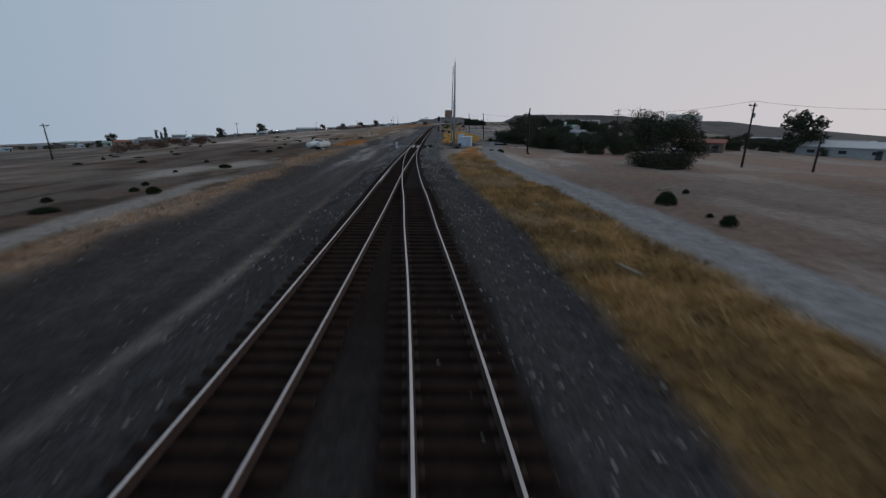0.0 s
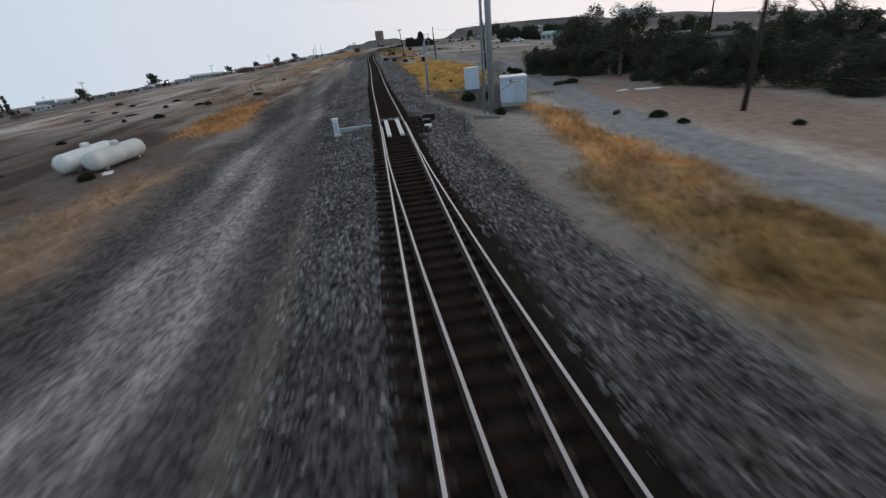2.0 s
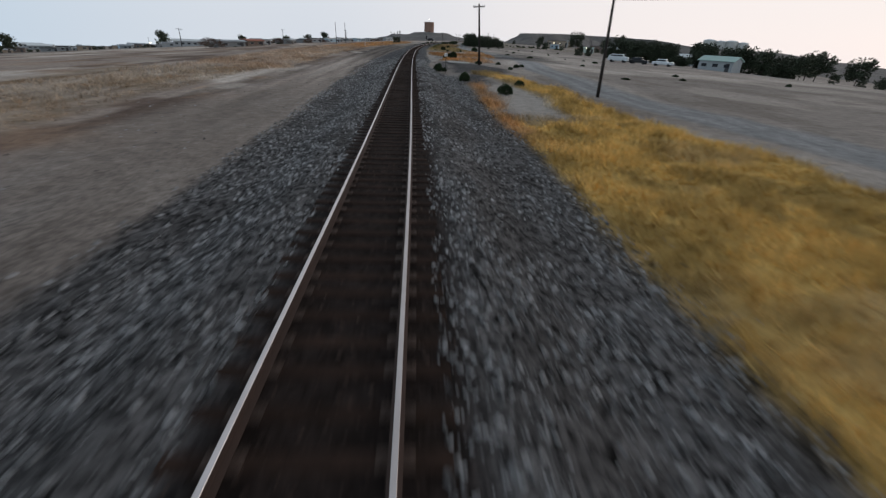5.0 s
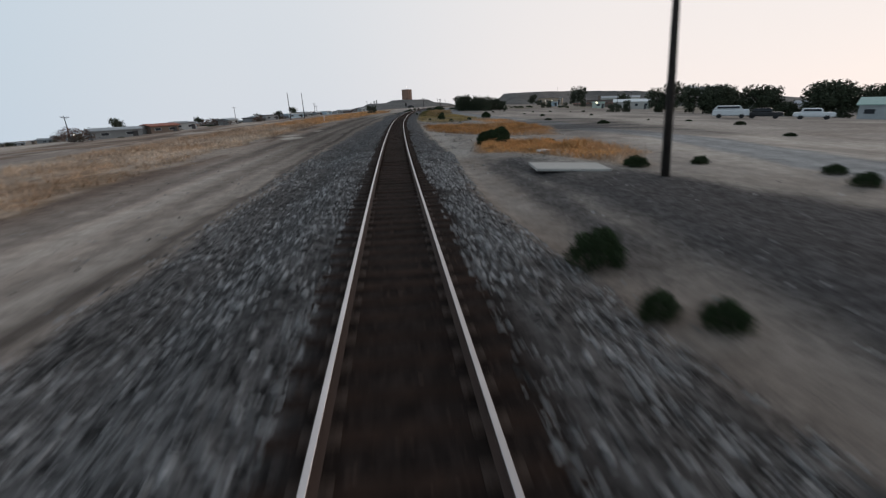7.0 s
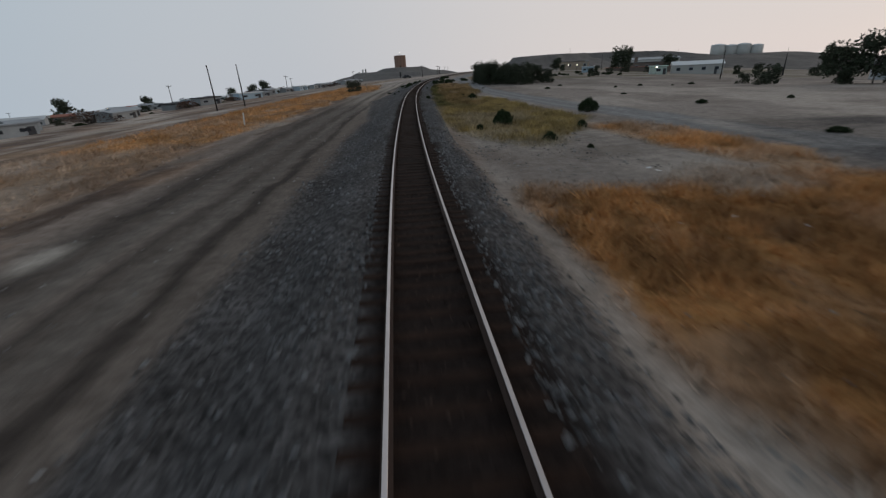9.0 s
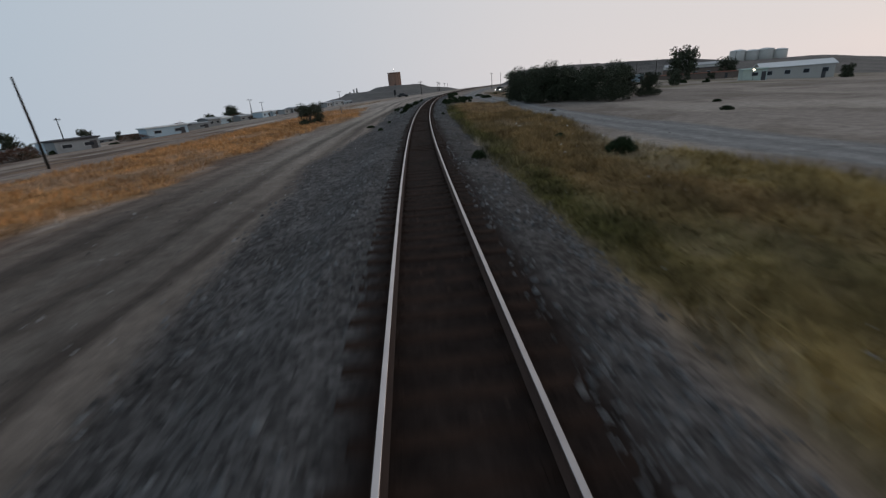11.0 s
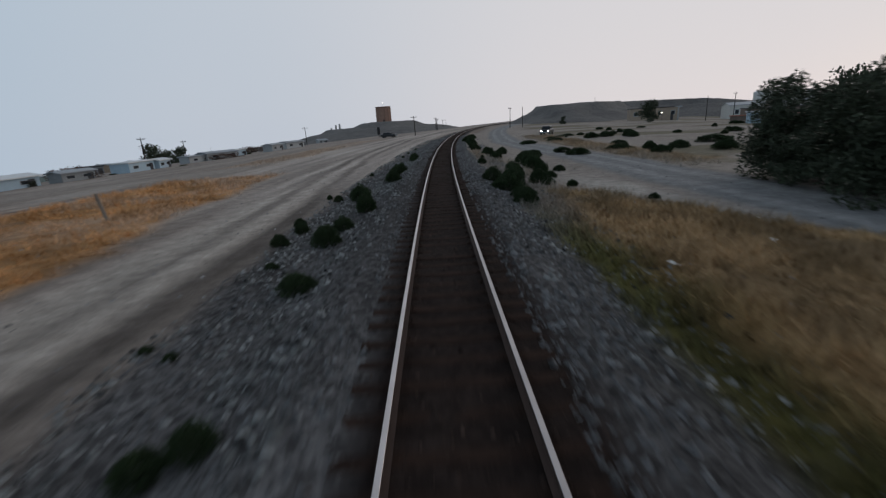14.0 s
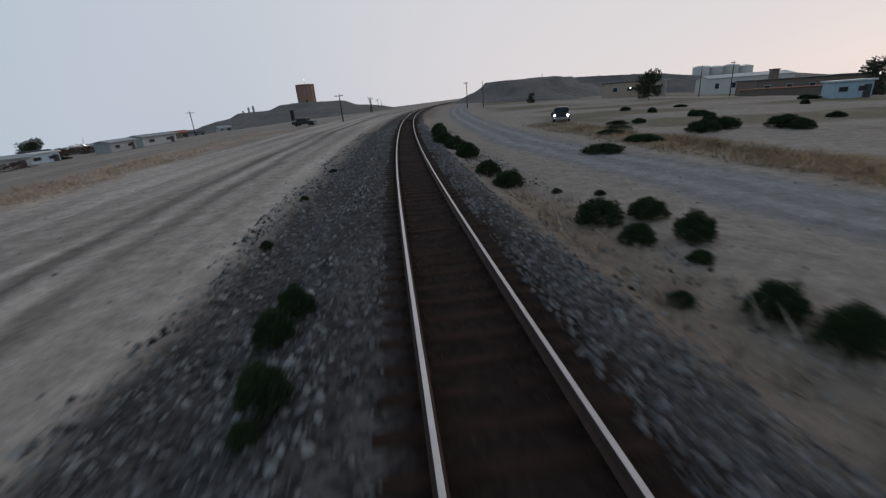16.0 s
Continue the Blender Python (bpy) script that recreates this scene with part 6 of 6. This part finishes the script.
# ---- more poles, lamps and wires ----
crossarm_pole(47.5, 51, 7.9, "utility pole with a crossarm and transformer beside a shrub", 1, (0, 0.5), 30, "", 0.14, 2.3, True)
bare_pole(53, 46.5, 4.4, "short wooden fence pole in the yard")
crossarm_pole(62, 112, 8.2, "tall utility pole with two crossarms behind trees", 2, (0, 0), 25, "", 0.13, 2.6)
FARP = "far utility poles"
for x, y, h, lab in ((2.4, 438, 6.6, 1), (34.8, 502.6, 6.6, 1), (-26.2, 378, 6.3, 1), (1.9, 470, 6, 1), (-46.5, 299, 5.6, 1), (-73, 230, 6.8, 1), (-57, 85, 6.2, 1), (67.6, 456.5, 5.6, 1), (104.2, 471, 6.8, 1), (107.5, 468, 6.6, 0),
                     (102.6, 305, 5.6, 0), (-30, 640, 8, 0), (90, 520, 5.5, 1), (97, 545, 5.5, 1), (103, 570, 5.5, 1), (112, 590, 5.5, 1), (120, 612, 5.5, 0), (172, 445, 9, 1), (165, 449, 8, 0), (188, 420, 10, 0), (-130, 480, 7, 1), (-180, 420, 7, 1)):
    if lab:
        crossarm_pole(x, y, h, "far wooden utility pole with a crossarm", 1, (0, random.Random(int(x)).uniform(-1.5, 1.5)), random.Random(int(y)).uniform(-30, 30), FARP, 0.13, 2.0)
    else:
        bare_pole(x, y, h, "far thin wooden pole", (0, 0), FARP, 0.11)
ant = thing("radio_mast", Matrix.Translation(stand(166, 345, 0)), "slim dark radio mast above far roofs", "radio mast")
part("mast", Geo().tube([(0, 0, 0), (0, 0, 6.4)], [0.3, 0.12], 6), BLACK, ant)
part("whip", Geo().tube([(0, 0, 6.4), (0, 0, 8.6)], [0.06, 0.03], 5), BLACK, ant)
mast2 = thing("radio_mast", Matrix.Translation((250, 640, 9)), "thin mast on the mesa's crest", "radio mast")
part("mast", Geo().tube([(0, 0, -2), (0, 0, 5)], [0.18, 0.08], 6), BLACK, mast2)
sg = thing("sign_board", Matrix.Translation(stand(59.5, 479, 0)), "tall narrow dark sign board on a post", "sign")
part("post", Geo().tube([(0, 0, 0), (0, 0, 2.0)], 0.1, 6), POLEWOOD, sg)
part("board", Geo().box((0, 0, 2.2), (0.9, 0.15, 2.4), 0, 0.02), BLACK, sg)
for x, y, h in ((160.2, 456, 3.2),):
    lp = thing("street_lamp", Matrix.Translation(stand(x, y, 0)), "pale lamp post with a short crosspiece", "street lamp")
    part("post", Geo().tube([(0, 0, 0), (0, 0, h + 1.5)], [0.25, 0.2], 8), WALLS["white"], lp)
    part("crosspiece", Geo().box((0, 0, h + 1.5), (2.2, 0.4, 0.3), -0.5, 0.03), WALLS["white"], lp)
for x, y, z in ((151.6, 460.5, 2.6), (155.2, 457.8, 2.6), (-38.5, 640, 2.4), (-30, 646, 2.4), (-3, 511, 2.4), (6, 514, 2.2), (125.5, 354.5, 2.3), (-62, 420, 2.4), (-95, 395, 2.5), (-14, 470, 2.2)):
    gx, gy, gz = stand(x, y)
    l = thing("yard_lamp", Matrix.Translation((gx, gy, gz)), "small lit lamp on a short post by far buildings", "lamp", "lit lamps of the far buildings")
    part("bulb", Geo().lathe((0, 0, z), [(0.02, -0.2), (0.2, -0.1), (0.2, 0.1), (0.02, 0.2)], 8), LAMP, l, "lit round bulb")
    part("post", Geo().tube([(0, 0, -0.2), (0, 0, z - 0.18)], 0.05, 6), BLACK, l)


def wire(a, b, sag, r=0.014):
    a, b = Vector(a), Vector(b)
    pts = [a.lerp(b, t) - Vector((0, 0, sag * 4 * t * (1 - t))) for t in [i / 12 for i in range(13)]]
    lone("wire", Geo().tube(pts, r, 4), BLACK, "thin dark sagging overhead wire", "wire", "overhead wires")


wire((27.3, 116.3, 5.7), (90, 130, 3.5), 0.8)
wire((27.3, 116.3, 5.7), (31, 160.5, 6.0), 0.7)
wire((47.5, 51, 7.0), (62, 112, 7.3), 1.0)
wire((47.5, 51.4, 7.0), (72, 40, 7.0), 1.0)

# ---- litter and debris ----
def plank(x, y, size, turn, mat, label, name="plank"):
    lone(name, Geo().box((0, 0, size[2] / 2), size, 0, 0.008), mat, label, name, m=Matrix.Translation(stand(x, y, 0.01)) @ pose(0, 0, 0, 0, 1.5, turn))


plank(11.9, 14.2, (0.2, 1.3, 0.06), 12, OLDWOOD, "pale split board lying in dry grass")
plank(13.5, 46.1, (0.75, 0.16, 0.07), 20, OLDWOOD, "pale board lying in dry grass")
plank(11.6, 49.3, (0.9, 0.25, 0.2), -30, POLEWOOD, "dark rotten timber in the grass", "timber")
plank(27.7, 81.6, (1.9, 0.5, 0.08), -10, ROOF_WHITE, "white sheet of board lying by the road")
plank(26.0, 82.4, (1.1, 0.35, 0.07), 20, ROOF_WHITE, "white broken board by the road")
plank(25.1, 90.4, (1.5, 0.3, 0.3), 15, POLEWOOD, "dark log beside the dirt road", "log")
plank(24.7, 32.0, (1.7, 0.25, 0.08), 30, OLDWOOD, "pale board on the desert floor")
plank(28.2, 199.2, (0.7, 0.4, 0.12), 25, ROOF_WHITE, "pale scrap of board in the grass")
plank(26.6, 193.4, (3.0, 1.9, 0.10), -14, CONCRETE, "flat pale concrete slab in bare soil", "slab")
plank(20.2, 74.8, (0.7, 0.25, 0.2), 40, POLEWOOD, "dark log at the road's edge", "log")
plank(-9.0, 79.5, (0.5, 0.9, 0.06), 20, ROOF_WHITE, "white board beside the tanks")
rng = random.Random(9)
for k in range(46):
    s = rng.choice([rng.uniform(225, 240), rng.uniform(284, 330), rng.uniform(284, 345), rng.uniform(8, 60), rng.uniform(300, 345)])
    d = rng.uniform(4.6, 10.5) if s > 100 else rng.uniform(8.5, 12)
    x, y, z = on_ground(s, d, 0.02)
    w = rng.uniform(0.06, 0.16)
    g = Geo()
    g.add([(-w, -w * .6, 0), (w, -w * .5, 0.03), (w * .8, w * .6, 0.05), (-w * .7, w * .5, 0.02), (0, 0, w * 0.5)], [(0, 1, 4), (1, 2, 4), (2, 3, 4), (3, 0, 4), (3, 2, 1, 0)])
    lone("litter", g, ROOF_WHITE, "crumpled white scrap of litter in the grass", "litter", "scraps of litter", m=pose(x, y, z, 0, 0, rng.uniform(0, 360)))


# ---- loose stone, grass blades ----
def scatter(name, n, s_lo, s_hi, d_of, keep, build, mat, label, category, seed, tint=False):
    """Many small pieces on the ground joined into one mesh."""
    r = np.random.default_rng(seed)
    s = r.uniform(s_lo, s_hi, n)
    d = d_of(r, s)
    ok = keep(s, d, r)
    s, d = s[ok], d[ok]
    x, y = place(s, d)
    z = ground_z(s, d)
    verts, faces = build(np.stack([x, y, z], -1), r)
    me = bpy.data.meshes.new(name)
    k = faces.shape[1]
    me.vertices.add(len(verts))
    me.vertices.foreach_set("co", verts.ravel())
    me.loops.add(faces.size)
    me.loops.foreach_set("vertex_index", faces.ravel().astype(np.int32))
    me.polygons.add(len(faces))
    me.polygons.foreach_set("loop_start", np.arange(0, faces.size, k))
    me.update(calc_edges=True)
    if tint:
        col = soil(s, d)[0]
        per = len(verts) // len(s)
        c = np.repeat(np.concatenate([col, np.ones((len(s), 1))], 1), per, 0).astype(np.float32)
        at = me.attributes.new("soil", "FLOAT_COLOR", "POINT")
        at.data.foreach_set("color", c.ravel())
    me.materials.append(mat)
    return tagged(new(name, me), label, category, kind="stuff")


OCT = np.array([(1, 0, 0), (-1, 0, 0), (0, 1, 0), (0, -1, 0), (0, 0, 1), (0, 0, -1)], float)
OCT_F = np.array([(0, 2, 4), (2, 1, 4), (1, 3, 4), (3, 0, 4), (2, 0, 5), (1, 2, 5), (3, 1, 5), (0, 3, 5)])


def stones(lo, hi):
    def build(p, r):
        n = len(p)
        size = r.uniform(lo, hi, n)[:, None, None] * r.uniform(0.55, 1.35, (n, 6, 1))
        q = r.normal(size=(n, 4))
        q /= np.linalg.norm(q, axis=1, keepdims=True)
        w, a, b, c = q.T
        rot = np.stack([1 - 2 * (b * b + c * c), 2 * (a * b - c * w), 2 * (a * c + b * w), 2 * (a * b + c * w), 1 - 2 * (a * a + c * c), 2 * (b * c - a * w),
                        2 * (a * c - b * w), 2 * (b * c + a * w), 1 - 2 * (a * a + b * b)], -1).reshape(n, 3, 3)
        v = np.einsum("nij,nkj->nki", rot, OCT[None] * size) + p[:, None, :] + np.array((0, 0, 0.012))
        f = OCT_F[None] + (np.arange(n) * 6)[:, None, None]
        return v.reshape(-1, 3), f.reshape(-1, 3)
    return build


CHIP_F = np.array([(0, 1, 4), (1, 2, 4), (2, 3, 4), (3, 0, 4)])


def chips(lo, hi):
    """Broken stones seen from above: an uneven foot and an off-centre peak."""
    def build(p, r):
        n = len(p)
        size = r.uniform(0, 1, n)[:, None] ** 2.2 * (hi - lo) + lo
        a = r.uniform(0, 6.283, (n, 1)) + np.array((0, 1.57, 3.14, 4.71)) + r.uniform(-0.45, 0.45, (n, 4))
        q = size * r.uniform(0.6, 1.3, (n, 4))
        foot = np.stack([q * np.cos(a), q * np.sin(a), r.uniform(-0.4, 0.25, (n, 4)) * size], -1)
        peak = np.stack([r.uniform(-0.5, 0.5, n) * size[:, 0], r.uniform(-0.5, 0.5, n) * size[:, 0], r.uniform(0.5, 1.25, n) * size[:, 0]], -1)[:, None, :]
        v = np.concatenate([foot, peak], 1) + p[:, None, :]
        f = CHIP_F[None] + (np.arange(n) * 5)[:, None, None]
        return v.reshape(-1, 3), f.reshape(-1, 3)
    return build


def shoulder(r, s):
    side = r.choice([-1, 1], len(s))
    left, right = ballast_edges(s)
    lim = np.where(side < 0, -left, np.where(s < 78, right - spur(s), right)) + 0.25
    d = side * (1.2 + (lim - 1.2) * r.random(len(s)) ** 1.1)
    return np.where((s < 78) & (side > 0), d + spur(s), d)


def clumped(s, d, r):
    much = np.interp(s, [0, 38, 52, 75, 195, 215, 300, 345, 360], [0.05, 0.12, 0.7, 1.0, 1.0, 0.6, 0.3, 0.8, 0.8])
    return r.random(len(s)) / much < 0.15 + 0.95 * ramp(0.36, 0.58, fractal(s / 1.7, d / 1.0, 203, 3))


scatter("ballast", 165000, -4, 204, shoulder, clumped, chips(0.020, 0.072), STONE, "loose grey crushed-stone ballast on the shoulders", "ballast", 1)
scatter("rubble", 34000, 318, 412, lambda r, s: np.where(r.random(len(s)) < 0.7, -r.uniform(1.9, 5.5, len(s)), r.uniform(1.9, 5.0, len(s))),
        lambda s, d, r: r.random(len(s)) < (0.08 + 1.1 * ramp(0.42, 0.58, fractal(s / 2.6, d / 0.9, 207, 3))) * (1 - 0.6 * ramp(375, 400, s)) * ramp(316, 332, s), chips(0.022, 0.095), RUBBLE,
        "coarse pale and dark broken rubble on the embankment", "rubble", 9)
scatter("rubble", 9000, 198, 252, lambda r, s: r.uniform(2.8, 10.5, len(s)), lambda s, d, r: r.random(len(s)) < 1.2 * ramp(0.46, 0.64, fractal(s / 2.0, d / 1.0, 209, 3)) * (1 - soil(s, d)[1]), chips(0.018, 0.075), RUBBLE,
        "broken stones strewn on pale bare soil", "rubble", 10)
scatter("ballast", 120000, 198, 415, shoulder, clumped, chips(0.022, 0.08), DUSTY, "dusty dark grey crushed-stone ballast on the shoulders", "ballast", 6)
scatter("bed_gravel", 60000, -4, 415, lambda r, s: r.uniform(-1.45, 1.45, len(s)) + np.where((s < 40) & (r.random(len(s)) < 0.5), spur(s), 0), clumped, chips(0.016, 0.05), BED, "dark oily gravel between the ties", "gravel", 2)
scatter("pebbles", 24000, -4, 415, lambda r, s: np.where(r.random(len(s)) < 0.5, -r.uniform(4, 16, len(s)), r.uniform(3.5, 14, len(s))), lambda s, d, r: r.random(len(s)) < 0.8, chips(0.015, 0.06), STONE, "scattered pebbles on bare soil", "pebbles", 3)


def blades(p, r):
    n, per = len(p), 7
    base = p[:, None, :] + np.concatenate([r.normal(0, 0.07, (n, per, 2)), np.zeros((n, per, 1))], -1)
    h = r.uniform(0.08, 0.36, (n, per, 1)) * (0.45 + 1.0 * ramp(0.3, 0.7, fractal(p[:, 0] / 1.3, p[:, 1] / 1.3, 215, 3)))[:, None, None]
    lean = r.normal(0, 0.55, (n, per, 2))
    tip = base + np.concatenate([lean * h, h], -1)
    w = np.concatenate([r.normal(0, 0.014, (n, per, 2)), np.zeros((n, per, 1))], -1)
    v = np.stack([base - w, base + w, tip], 2)
    return v.reshape(-1, 3), np.arange(n * per * 3).reshape(-1, 3)


def in_grass(s, d, r):
    g = soil(s, d)[1]
    return r.random(len(s)) < g


scatter("dry_grass", 170000, -4, 405, lambda r, s: r.uniform(3.0, 17.0, len(s)), in_grass, blades, STRAW, "dry golden and brown grass tufts beside the line", "grass", 4, True)
scatter("field_grass", 60000, -4, 405, lambda r, s: -r.uniform(10, 26, len(s)), in_grass, blades, STRAW, "dry orange grass tufts in the open field", "grass", 5, True)

lay_ties(track, -30, 430, lambda s: 0.0, 30, 190)
lay_ties(siding, -30, 33, lambda s: spur(s), 0, 33)
